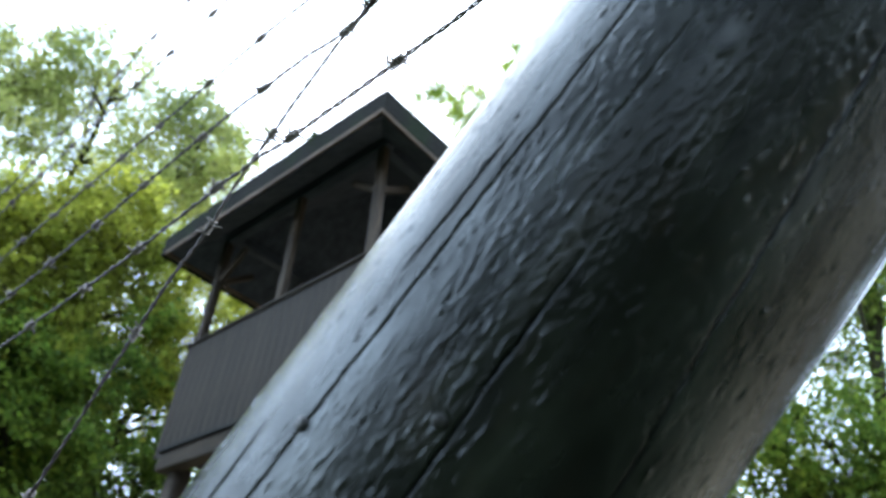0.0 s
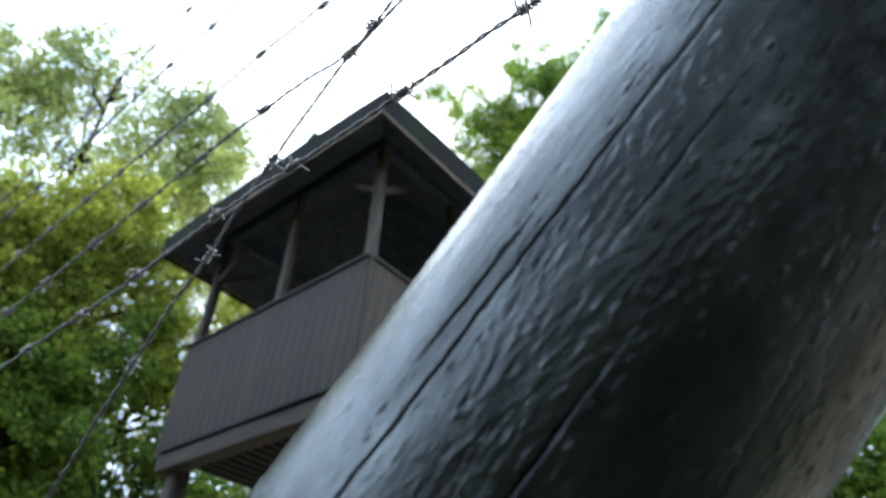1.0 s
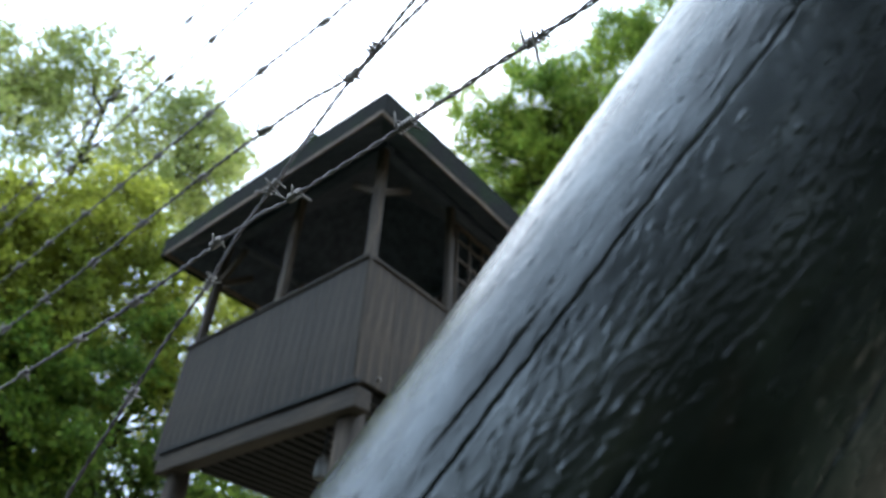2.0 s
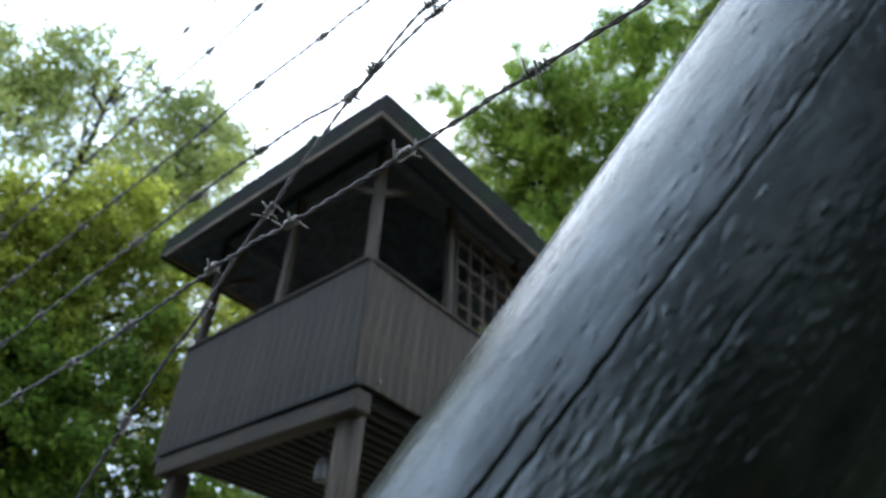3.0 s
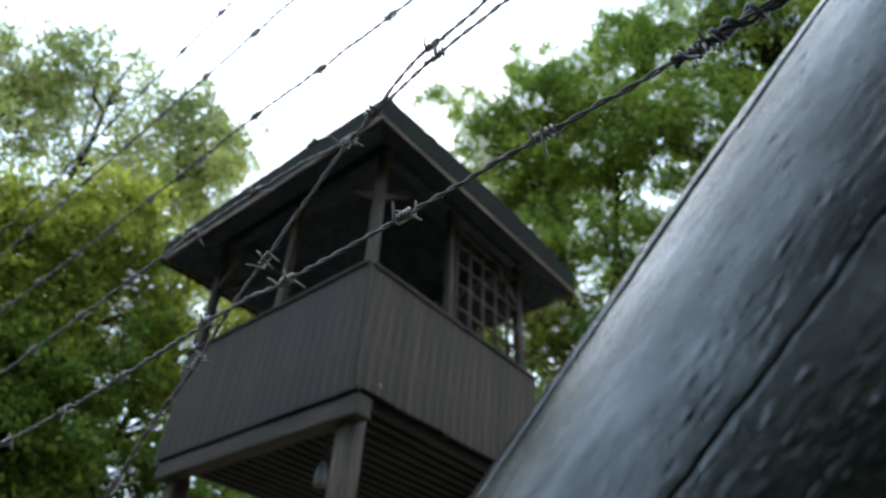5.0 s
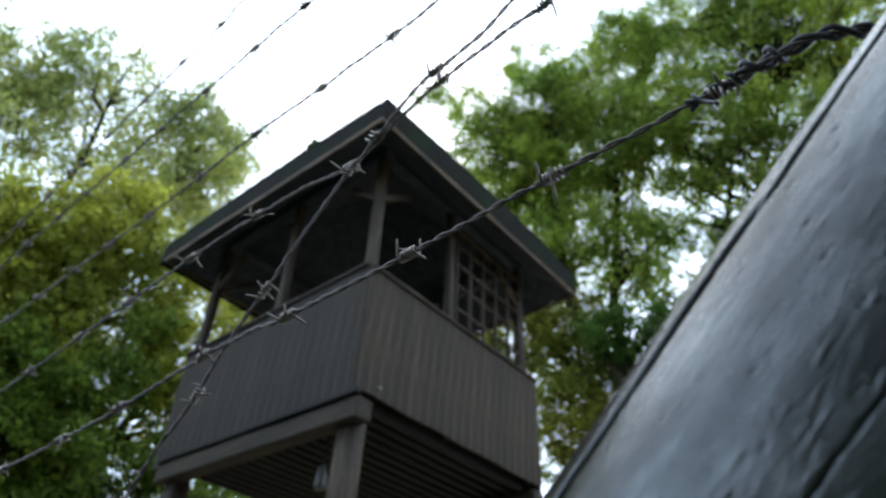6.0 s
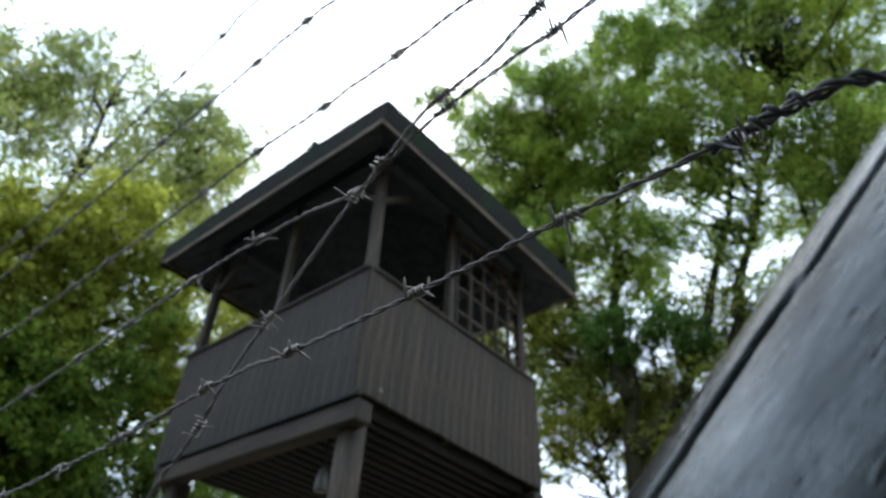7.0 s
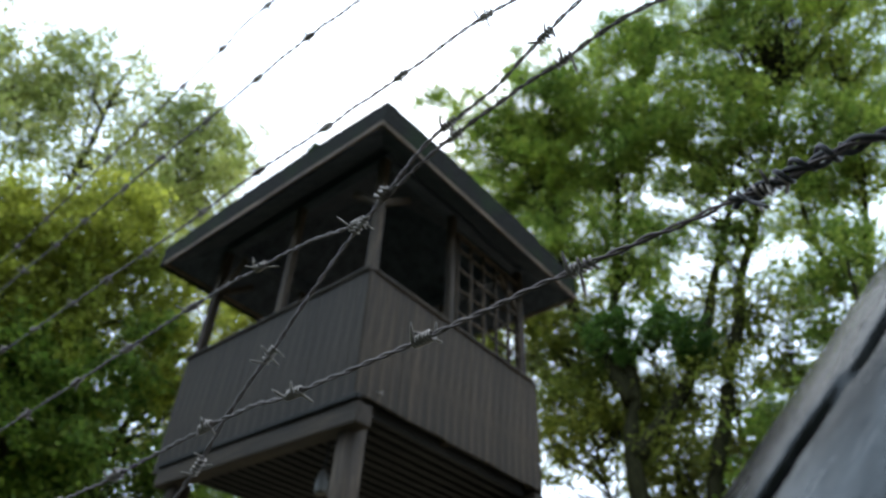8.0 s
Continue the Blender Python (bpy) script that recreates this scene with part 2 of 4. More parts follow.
# ---- watchtower ----
CX, CY = -4.243, 3.803          # its corner nearest the fence
W, D = 3.32, 3.21               # along x and y
Z_BOARD, Z_RAIL, Z_EAVE = 4.606, 6.048, 7.550
OVER = 0.507                    # eaves


def watchtower():
    tower = thing("watchtower", "dark-stained timber watchtower on tall posts", "watchtower", at=(CX - W / 2, CY + D / 2, 0))
    o = Matrix.Translation((-(CX - W / 2), -(CY + D / 2), 0))

    def put(name, data, m, parent=None, label=""):
        return part(name, data, parent or tower, label, (o @ m) if parent is None else m)

    x0, x1, y0, y1 = CX - W, CX, CY, CY + D
    # legs: hewn timbers, squarish with rounded corners, slightly tapered
    def leg(x, y):
        zs = [-0.1, 0.8, 1.6, 2.4, 3.1, 3.7, 4.36]
        v, f = tube([(0.01 * math.sin(z * 3), 0, z) for z in zs], [0.128, 0.124, 0.121, 0.119, 0.116, 0.114, 0.112], 20)
        for q in v:
            a = math.atan2(q.y, q.x) * 2
            k = (abs(math.cos(a / 2)) ** 5 + abs(math.sin(a / 2)) ** 5) ** -0.2
            k *= 0.97 + 0.02 * noise.noise(Vector((q.x * 12, q.y * 12, q.z * 2 + x)))
            q.x, q.y = q.x * k, q.y * k
        put("leg", mesh_from("leg", v, f, M_POST, True), Matrix.Translation((x, y, 0)), label="weathered hewn timber leg")
    for x, y in ((x1 - 0.16, y0 + 0.17), (x0 + 0.36, y0 + 0.17), (x1 - 0.16, y1 - 0.2), (x0 + 0.36, y1 - 0.2)):
        leg(x, y)
    # beams under the floor
    long_beam = box_mesh("floor_beam", (0.2, 0.2, 3.25), M_BEAM, 0.012, 0.006, 6)
    put("floor_beam", long_beam, along((-7.38, y0 + 0.05, 4.42), (-4.13, y0 + 0.05, 4.37)))
    put("floor_beam", long_beam, along((-7.46, y1 - 0.1, 4.44), (-4.21, y1 - 0.1, 4.44)))
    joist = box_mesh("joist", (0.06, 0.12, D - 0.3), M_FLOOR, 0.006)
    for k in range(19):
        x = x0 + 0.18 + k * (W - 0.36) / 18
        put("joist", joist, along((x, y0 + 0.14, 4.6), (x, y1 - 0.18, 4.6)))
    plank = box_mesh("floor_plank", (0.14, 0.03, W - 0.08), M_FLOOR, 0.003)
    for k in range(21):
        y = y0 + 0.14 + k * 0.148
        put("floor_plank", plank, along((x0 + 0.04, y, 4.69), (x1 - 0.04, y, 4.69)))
    # parapets: rail with boards under it
    rails = (("x", y0), ("x", y1), ("y", x1), ("y", x0))
    rail_x = box_mesh("parapet", (0.09, 0.045, W + 0.03), M_BEAM, 0.008, 0.004, 5)
    rail_y = box_mesh("parapet", (0.09, 0.045, D - 0.12), M_BEAM, 0.008, 0.004, 5)
    for axis, at in rails:
        n = 22
        low = 4.52 if axis == "x" else Z_BOARD
        length = W if axis == "x" else D
        step = length / n
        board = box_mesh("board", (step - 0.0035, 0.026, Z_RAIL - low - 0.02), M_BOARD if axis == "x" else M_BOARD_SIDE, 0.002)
        if axis == "x":
            rail = put("parapet", rail_x, along((x0 - 0.015, at, Z_RAIL), (x1 + 0.015, at, Z_RAIL)))
        else:
            rail = put("parapet", rail_y, along((at, y0 + 0.08, Z_RAIL), (at, y1 - 0.09, Z_RAIL)))
        back = rail.matrix_basis.inverted()
        for k in range(n):
            c = (k + 0.5) * step
            z = (Z_RAIL + low) / 2 - 0.012 + 0.006 * math.sin(k * 7.3)
            jut = 0.0015 * math.sin(k * 4.7 + at)
            if axis == "x":
                m = Matrix.Translation((x0 + c, at + jut, z))
            else:
                m = Matrix.Translation((at + jut, y0 + c, z)) @ pose(0, 0, 0, 0, 0, 90)
            part("board", board, rail, m=back @ (o @ m))
    # one pale bolt head in the side boards
    v, f = tube([(0, 0, 0), (0.012, 0, 0), (0.02, 0, 0), (0.024, 0, 0)], [0.022, 0.022, 0.018, 0.008], 10)
    put("bolt_head", mesh_from("bolt_head", v, f, M_BARB, True), Matrix.Translation((x1 + 0.012, 4.111, 4.708)), label="pale steel bolt head")
    # sill strip that laps the front boards, painted dark for the shadow line below
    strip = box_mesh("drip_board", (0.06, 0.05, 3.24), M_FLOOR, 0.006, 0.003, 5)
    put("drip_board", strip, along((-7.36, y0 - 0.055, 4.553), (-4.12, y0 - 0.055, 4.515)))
    # posts above the rail
    post = box_mesh("post", (0.118, 0.118, 3.35), M_POST, 0.016, 0.006, 6)
    thin = box_mesh("post", (0.105, 0.105, 3.35), M_POST, 0.012, 0.005, 6)
    # left front post: the darker beam stain stands in for its shade
    dark = box_mesh("post", (0.12, 0.12, 3.35), M_BEAM, 0.014, 0.006, 6)
    for x, y, me in ((x1 - 0.13, y0 + 0.13, post), (-5.91, y0 + 0.12, thin), (x0 - 0.01, y0 + 0.13, dark), (x1 - 0.12, 5.28, thin),
                     (x1 - 0.13, y1 - 0.13, post), (x0 + 0.13, y1 - 0.13, post), (-5.83, y1 - 0.12, thin), (x0 + 0.12, 5.28, thin)):
        put("post", me, Matrix.Translation((x, y, 6.3)))
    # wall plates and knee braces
    # plates share the soffit tone so they don't stand out as lit
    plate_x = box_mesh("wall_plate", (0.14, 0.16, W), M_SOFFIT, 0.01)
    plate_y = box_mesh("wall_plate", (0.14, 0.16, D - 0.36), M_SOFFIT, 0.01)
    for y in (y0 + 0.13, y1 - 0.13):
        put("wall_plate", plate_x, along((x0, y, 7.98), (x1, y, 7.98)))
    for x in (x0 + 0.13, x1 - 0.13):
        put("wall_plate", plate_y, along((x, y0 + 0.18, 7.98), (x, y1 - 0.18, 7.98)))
    knee = box_mesh("knee_brace", (0.07, 0.09, 0.62), M_POST, 0.01)
    for x, y, dx, dy in ((x1 - 0.13, y0 + 0.13, -1, 0), (x1 - 0.13, y0 + 0.13, 0, 1), (x0 + 0.02, y0 + 0.13, 1, 0), (x0 + 0.02, y0 + 0.13, 0, 1),
                         (x1 - 0.13, y1 - 0.13, 0, -1), (x1 - 0.13, y1 - 0.13, -1, 0), (x0 + 0.13, y1 - 0.13, 1, 0), (x0 + 0.13, y1 - 0.13, 0, -1)):
        put("knee_brace", knee, along((x + dx * 0.05, y + dy * 0.05, 7.22), (x + dx * 0.46, y + dy * 0.46, 7.56)))
    # lattice window in the side that looks along the fence
    wy0, wy1, wz0, wz1 = 5.37, 6.86, 6.08, 7.66
    xw = x1 - 0.1
    win = put("lattice_window", box_mesh("window_sill", (0.06, 0.05, wy1 - wy0), M_POST, 0.006), along((xw, wy0, wz0), (xw, wy1, wz0)), label="wooden lattice window without glass")
    back = win.matrix_basis.inverted() @ o
    part("window_head", box_mesh("window_head", (0.06, 0.05, wy1 - wy0), M_POST, 0.006), win, m=back @ along((xw, wy0, wz1), (xw, wy1, wz1)))
    upright = box_mesh("muntin", (0.032, 0.045, wz1 - wz0 - 0.05), M_POST, 0.004)
    cross = box_mesh("crossbar", (0.032, 0.03, wy1 - wy0), M_POST, 0.004)
    for k in range(6):
        y = wy0 + 0.03 + k * (wy1 - wy0 - 0.06) / 5
        part("muntin", upright, win, m=back @ Matrix.Translation((xw, y, (wz0 + wz1) / 2)) @ pose(0, 0, 0, 0, 0, 90))
    for z in (6.41, 6.77, 7.10, 7.42):
        part("crossbar", cross, win, m=back @ along((xw - 0.004, wy0, z), (xw - 0.004, wy1, z)))
    # roof: soffit planks, fascia, thick hipped covering
    ex0, ex1, ey0, ey1 = x0 - OVER, x1 + OVER - 0.045, y0 - OVER, y1 + OVER
    cx, cy, rise = (ex0 + ex1) / 2, (ey0 + ey1) / 2, 1.75

    def hip(inset, lift, thick, material, name, jag=0.0):
        # four slopes from the eaves to the top, with an underside
        n = 40
        cs = [(ex0 - inset - jag * 5, ey0 - inset), (ex1 + inset + jag * 0.8, ey0 - inset), (ex1 + inset + jag * 0.8, ey1 + inset), (ex0 - inset - jag * 5, ey1 + inset)]
        vs, fs = [], []
        lo, hi = [], []
        for c in range(4):
            (ax, ay), (bx, by) = cs[c], cs[(c + 1) % 4]
            for k in range(n):
                f = k / n
                x, y = ax + (bx - ax) * f, ay + (by - ay) * f
                rough = min(1.0, 6 * math.sin(math.pi * f))
                q = noise.noise(Vector((x * 4, y * 4, lift))) * jag * rough
                lo.append(len(vs)); vs.append((x, y, Z_EAVE + lift + q * 0.3))
                swell = jag * 1.8 * math.sin(math.pi * f) + jag * 0.6 * rough * noise.noise(Vector((x * 11, y * 11, 3)))
                hi.append(len(vs)); vs.append((x + q * 0.3, y + q * 0.3, Z_EAVE + lift + thick + q + swell))
        top = len(vs); vs.append((cx, cy, Z_EAVE + lift + thick + rise))
        under = len(vs); vs.append((cx, cy, Z_EAVE + lift + rise))
        m = len(lo)
        for k in range(m):
            j = (k + 1) % m
            fs.append((lo[k], lo[j], hi[j], hi[k]))
            fs.append((hi[k], hi[j], top))
            fs.append((lo[j], lo[k], under))
        me = mesh_from(name, [Vector(v) for v in vs], fs, material)
        return put(name, me, Matrix.Identity(4), label="low hipped roof with mossy covering" if name == "roof" else "")

    roof = hip(0.012, 0.055, 0.345, M_ROOF, "roof", 0.04)
    # cushions of moss on the covering
    for x, size in ((-5.05, 0.19), (-5.27, 0.14), (-5.62, 0.12), (-6.6, 0.07), (-7.2, 0.08), (-4.5, 0.07)):
        bm = bmesh.new()
        bmesh.ops.create_icosphere(bm, subdivisions=3, radius=1)
        for v in bm.verts:
            v.co *= 1 + 0.45 * noise.noise(v.co * 2.3 + Vector((x, 0, 0))) + 0.25 * noise.noise(v.co * 7)
            v.co = Vector((v.co.x * size, v.co.y * size * 0.7, v.co.z * size * 0.45))
        me = bpy.data.meshes.new("moss_cushion")
        bm.to_mesh(me)
        bm.free()
        me.materials.append(M_MOSS)
        part("moss_cushion", me, roof, "dark green moss cushion", roof.matrix_basis.inverted() @ o @ Matrix.Translation((x, ey0 + 0.1, Z_EAVE + 0.48)))
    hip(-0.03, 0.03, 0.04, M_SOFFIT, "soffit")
    fx = box_mesh("fascia", (0.03, 0.052, ex1 - ex0 + 0.068), M_FASCIA, 0.005, 0.004, 6)
    fy = box_mesh("fascia", (0.03, 0.052, ey1 - ey0 + 0.008), M_FASCIA, 0.005, 0.004, 6)
    for y in (ey0 - 0.02, ey1 + 0.02):
        put("fascia", fx, along((ex0 - 0.034, y, Z_EAVE + 0.026), (ex1 + 0.034, y, Z_EAVE + 0.026)))
    for x in (ex0 - 0.02, ex1 + 0.02):
        put("fascia", fy, along((x, ey0 - 0.004, Z_EAVE + 0.026), (x, ey1 + 0.004, Z_EAVE + 0.026)))
    return tower


watchtower()


def flood_lamp():
    lamp = thing("floodlight", "small grey floodlight under the tower floor", "lamp", at=(-4.98, 4.19, 4.03))
    v, f = tube([(0, 0, -0.12), (0, 0, -0.1), (0, 0, 0.0), (0, 0, 0.08), (0, 0, 0.11)], [0.06, 0.068, 0.062, 0.045, 0.02], 16)
    part("lamp_head", mesh_from("lamp_head", v, f, M_LAMP, True), lamp)
    # bracket takes the floor's near-black tone to sink into the shade
    v, f = tube([(0, 0, 0.1), (0, 0.02, 0.25), (0, 0.02, 0.5)], [0.015, 0.015, 0.015], 8)
    part("bracket", mesh_from("bracket", v, f, M_FLOOR, True), lamp)


flood_lamp()

# ---- fence: brace pole ----
AXIS = Vector((1.047, 0.026, 1.0)).normalized()
POLE_AT, POLE_R = Vector((-0.0362, 0.1981, 1.75)), 0.06
POLE_A = (Vector((0, 1, 0)) - AXIS * AXIS.y).normalized()
POLE_B = AXIS.cross(POLE_A)
POLE_M = Matrix.Translation(POLE_AT) @ Matrix((POLE_A, POLE_B, AXIS)).transposed().to_4x4()

# cracks: angle at the middle, drift per metre, from, to, half width, depth
CRACKS = (
    (-169.8, 30.0, -0.30, 0.26, 0.0003, 0.0019),
    (-174.0, 45.0, -0.090, -0.045, 0.0004, 0.0016),
    (-143.2, 8.0, -0.34, -0.060, 0.00028, 0.002),
    (-116.8, -72.0, -0.26, 0.10, 0.00034, 0.0024),
    (170.0, -20.0, -0.32, -0.135, 0.0005, 0.0016),
    (141.5, 5.0, -0.05, 0.066, 0.0016, 0.006),
    (144.5, -20.0, 0.06, 0.20, 0.0012, 0.0045),
    (-154.5, 50.0, -0.050, 0.01, 0.0004, 0.0006),
)


def brace_pole():
    pole = thing("fence_brace", "black tarred round wooden brace pole, cracked and blistered", "pole")
    th = np.concatenate([np.arange(-180, -84, 0.32), np.arange(-84, 132, 6.0), np.arange(132, 180, 0.4)])
    ss = np.concatenate([np.linspace(-2.45, -0.26, 40), np.arange(-0.25, 0.2, 0.0009), np.linspace(0.21, 1.21, 24)])
    nt, ns = len(th), len(ss)
    T, S_ = np.meshgrid(np.radians(th), ss)
    r = np.full(T.shape, POLE_R)
    rng = np.random.default_rng(5)
    # broad unevenness
    for k in range(5):
        r += 0.0003 * np.sin(T * (k + 2) + rng.uniform(0, 6)) * np.sin(S_ * (9 + 5 * k) + rng.uniform(0, 6))
    # blisters and dents, longer along the grain
    fine_rows = np.where((ss > -0.25) & (ss < 0.2))[0]
    for kind in ["ridge"] * 4200 + ["pit"] * 1300 + ["blister"] * 110:
        t0, s0 = rng.uniform(-180, -86), rng.uniform(-0.24, 0.19)
        if rng.random() < 0.15:
            t0 = rng.uniform(134, 180)
        if kind == "ridge":     # run-down tar, mostly on the middle of the face
            t0 = rng.normal(-146, 13) if rng.random() < 0.75 else t0
            a, b, h, skew = rng.uniform(0.00025, 0.00045), rng.uniform(0.0006, 0.0022), rng.uniform(0.00008, 0.00028), rng.normal(0, 0.2)
        elif kind == "pit":
            a, b, h, skew = rng.uniform(0.0003, 0.0006), rng.uniform(0.0004, 0.0016), -rng.uniform(0.0001, 0.0004), 0.0
        else:
            a, b, h, skew = rng.uniform(0.0005, 0.0009), rng.uniform(0.0006, 0.001), rng.uniform(0.0003, 0.0007), 0.0
        rows = np.where(np.abs(ss - s0) < 2.6 * b)[0]
        cols = np.where(np.abs(th - t0) < np.degrees((2.6 * a + 2.6 * b * abs(skew)) / POLE_R))[0]
        if len(rows) and len(cols):
            ds = S_[np.ix_(rows, cols)] - s0
            q = np.exp(-(ds / b) ** 2 - (((T[np.ix_(rows, cols)] - np.radians(t0)) * POLE_R - skew * ds) / a) ** 2)
            r[np.ix_(rows, cols)] += h * q
    for t0, drift, s0, s1, hw, dep in CRACKS:
        wob = 0.22 * np.sin(ss * 41 + t0) + 0.14 * np.sin(ss * 113 + 2 * t0) + 0.14 * np.sin(ss * 290 + t0) + 0.1 * np.sin(ss * 730 + t0)
        mid = np.radians(t0 + drift * ss + wob)
        fade = np.clip((ss - s0) / 0.02, 0, 1) * np.clip((s1 - ss) / 0.02, 0, 1)
        d = (T - mid[:, None] + np.pi) % (2 * np.pi) - np.pi
        r -= dep * fade[:, None] * np.exp(-(np.abs(d) * POLE_R / hw) ** 2.5)
    x, y = r * np.cos(T), r * np.sin(T)
    co = np.stack([x, y, S_], -1).reshape(-1, 3)
    i = np.arange(ns - 1)[:, None] * nt + np.arange(nt)[None, :]
    j = np.arange(ns - 1)[:, None] * nt + (np.arange(nt)[None, :] + 1) % nt
    quads = np.stack([i, j, j + nt, i + nt], -1).reshape(-1, 4)
    me = bpy.data.meshes.new("pole")
    faces = quads.tolist() + [list(range(nt))[::-1], list(range((ns - 1) * nt, ns * nt))]
    me.from_pydata(co.tolist(), [], faces)
    me.polygons.foreach_set("use_smooth", [True] * len(me.polygons))
    me.materials.append(M_TAR)
    me.update()
    pole.matrix_basis = POLE_M
    part("pole", me, pole)
    # nail heads
    for s, t, rad in ((-0.1303, -174.0, 0.0018), (-0.1091, -147.6, 0.0017)):
        a = radians(t)
        n = Vector((math.cos(a), math.sin(a), 0))
        p = n * (POLE_R - 0.0006) + Vector((0, 0, s))
        v, f = tube([p - n * 0.004, p + n * 0.0008, p + n * 0.0018, p + n * 0.0022], [rad * 0.6, rad, rad * 0.95, rad * 0.6], 12)
        part("nail", mesh_from("nail", v, f, M_NAIL, True), pole, "steel nail head")


brace_pole()


def fence_post(x):
    post = thing("fence_post", "black tarred wooden fence post standing in the ground", "post", "posts of the fence", at=(x, 0.295, 0))
    v, f = tube([(0, 0, -0.15), (0, 0, 1), (0.004, 0, 2), (0, 0, 2.72), (0, 0, 2.76)], [0.085, 0.083, 0.08, 0.078, 0.06], 24)
    part("shaft", mesh_from("shaft", v, f, M_TAR, True), post)


fence_post(0.875)
fence_post(-3.2)

# ---- fence: barbed wires, each two strands twisted together with barbs on them ----
STRAND = 0.0007
rng_w = random.Random(11)


def smooth_line(points, step):
    """A Catmull-Rom line through the points, cut into even steps."""
    p = [Vector(q) for q in points]
    p = [p[0] * 2 - p[1]] + p + [p[-1] * 2 - p[-2]]
    dense = []
    for i in range(1, len(p) - 2):
        n = max(2, int((p[i + 1] - p[i]).length / step * 2))
        for k in range(n):
            t = k / n
            dense.append(0.5 * ((2 * p[i]) + (p[i + 1] - p[i - 1]) * t + (2 * p[i - 1] - 5 * p[i] + 4 * p[i + 1] - p[i + 2]) * t * t + (3 * p[i] - p[i - 1] - 3 * p[i + 1] + p[i + 2]) * t ** 3))
    dense.append(p[-2])
    out, left = [dense[0]], step
    for a, b in zip(dense, dense[1:]):
        while (b - out[-1]).length > step:
            out.append(out[-1] + (b - out[-1]).normalized() * step)
    return out


def helix(line, radius, pitch, phase, step):
    pts = []
    for i, p in enumerate(line):
        d = (line[min(i + 1, len(line) - 1)] - line[max(i - 1, 0)]).normalized()
        a = d.cross(Vector((0, 1, 0))).normalized()
        b = d.cross(a)
        w = phase + 2 * math.pi * i * step / pitch + 0.35 * math.sin(i * step * 37)
        pts.append(p + (a * math.cos(w) + b * math.sin(w)) * radius)
    return pts


def barb_mesh(ends):
    """Two short wires wound tightly round the strands along the local x axis. ends: for each wire the direction and length
    of its first and its last point."""
    chunks = []
    for side, (first, last) in zip((-1, 1), ends):
        (d0, l0), (d1, l1) = first, last
        a0 = math.atan2(d0.z, d0.y) + math.pi / 2
        a1 = math.atan2(d1.z, d1.y) - math.pi / 2
        sweep = (a1 - a0) % (2 * math.pi) + 4 * math.pi
        n = 40
        coil = []
        for k in range(n + 1):
            w = a0 + sweep * k / n
            coil.append(Vector((side * 0.0028 + (k / n - 0.5) * 0.0054, 0.0023 * math.cos(w), 0.0023 * math.sin(w))))
        pts = [coil[0] + d0 * l0, coil[0] + d0 * l0 * 0.75, coil[0] + d0 * l0 * 0.25] + coil + [coil[-1] + d1 * l1 * 0.25, coil[-1] + d1 * l1 * 0.75, coil[-1] + d1 * l1]
        rad = [0.0003, 0.0007, 0.00074] + [0.00074] * len(coil) + [0.00074, 0.0007, 0.0003]
        chunks.append(tube(pts, rad, 6))
    v, f = merge(chunks)
    return mesh_from("barb", v, f, M_BARB, True)


def chance_barb(seed):
    r = random.Random(seed)

    def point():
        w = r.uniform(0, 6.28)
        return Vector((r.uniform(-0.4, 0.4), math.cos(w), math.sin(w))).normalized(), r.uniform(0.006, 0.01)
    return barb_mesh([(point(), point()) for _ in range(2)])


BARBS = [chance_barb(s) for s in range(12)]
# barbs bent to fit the camera's view: each point's lean in its picture plane, and its length in millimetres
VIEW_RIGHT, VIEW_UP = Vector((0.761, 0.649, 0.0)), Vector((0.408, -0.480, 0.775))


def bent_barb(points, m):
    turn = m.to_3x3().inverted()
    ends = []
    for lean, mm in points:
        d = VIEW_RIGHT * math.cos(radians(lean)) + VIEW_UP * math.sin(radians(lean))
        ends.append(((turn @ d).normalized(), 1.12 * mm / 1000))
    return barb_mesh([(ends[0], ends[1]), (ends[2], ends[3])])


def barbed_wire(points, barbs, label, bent={}, strand=STRAND, pitch=0.023, phase=0.0):
    wire = thing("barbed_wire", label, "barbed wire", "wires of the fence")
    step = 0.0022
    line = smooth_line(points, step)
    # small kinks, as in old fence wire
    for p in line:
        p.z += 0.0007 * noise.noise(Vector((p.x * 45, phase, 0))) + 0.0005 * noise.noise(Vector((p.x * 130, phase, 5)))
        p.y += 0.0008 * noise.noise(Vector((p.x * 45, phase, 9)))
    for k in (0, 1):
        v, f = tube(helix(line, strand * 1.12, pitch, phase + math.pi * k, step), [strand] * len(line), 6)
        part("strand", mesh_from("strand", v, f, M_WIRE, True), wire)
    for bx in barbs:
        i = min(range(len(line)), key=lambda q: abs(line[q].x - bx))
        d = (line[min(i + 3, len(line) - 1)] - line[max(i - 3, 0)]).normalized()
        m = Matrix.Translation(line[i]) @ d.to_track_quat("X", "Z").to_matrix().to_4x4()
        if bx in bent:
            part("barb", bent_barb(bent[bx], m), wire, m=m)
        else:
            part("barb", rng_w.choice(BARBS), wire, m=m @ pose(0, 0, 0, rng_w.uniform(0, 360), 0, 0))
    return wire


def spread(known, start, end, gap):
    """The known places of barbs and more at about that gap out to both ends."""
    out = list(known)
    x = min(known) - gap
    while x > start:
        out.append(x + rng_w.uniform(-0.008, 0.008))
        x -= gap
    x = max(known) + gap
    while x < end:
        out.append(x + rng_w.uniform(-0.008, 0.008))
        x += gap
    return out


END_L, END_R = -3.2, 0.875
PY = 0.225
LABEL = "rusty twisted barbed wire stretched between the fence posts"


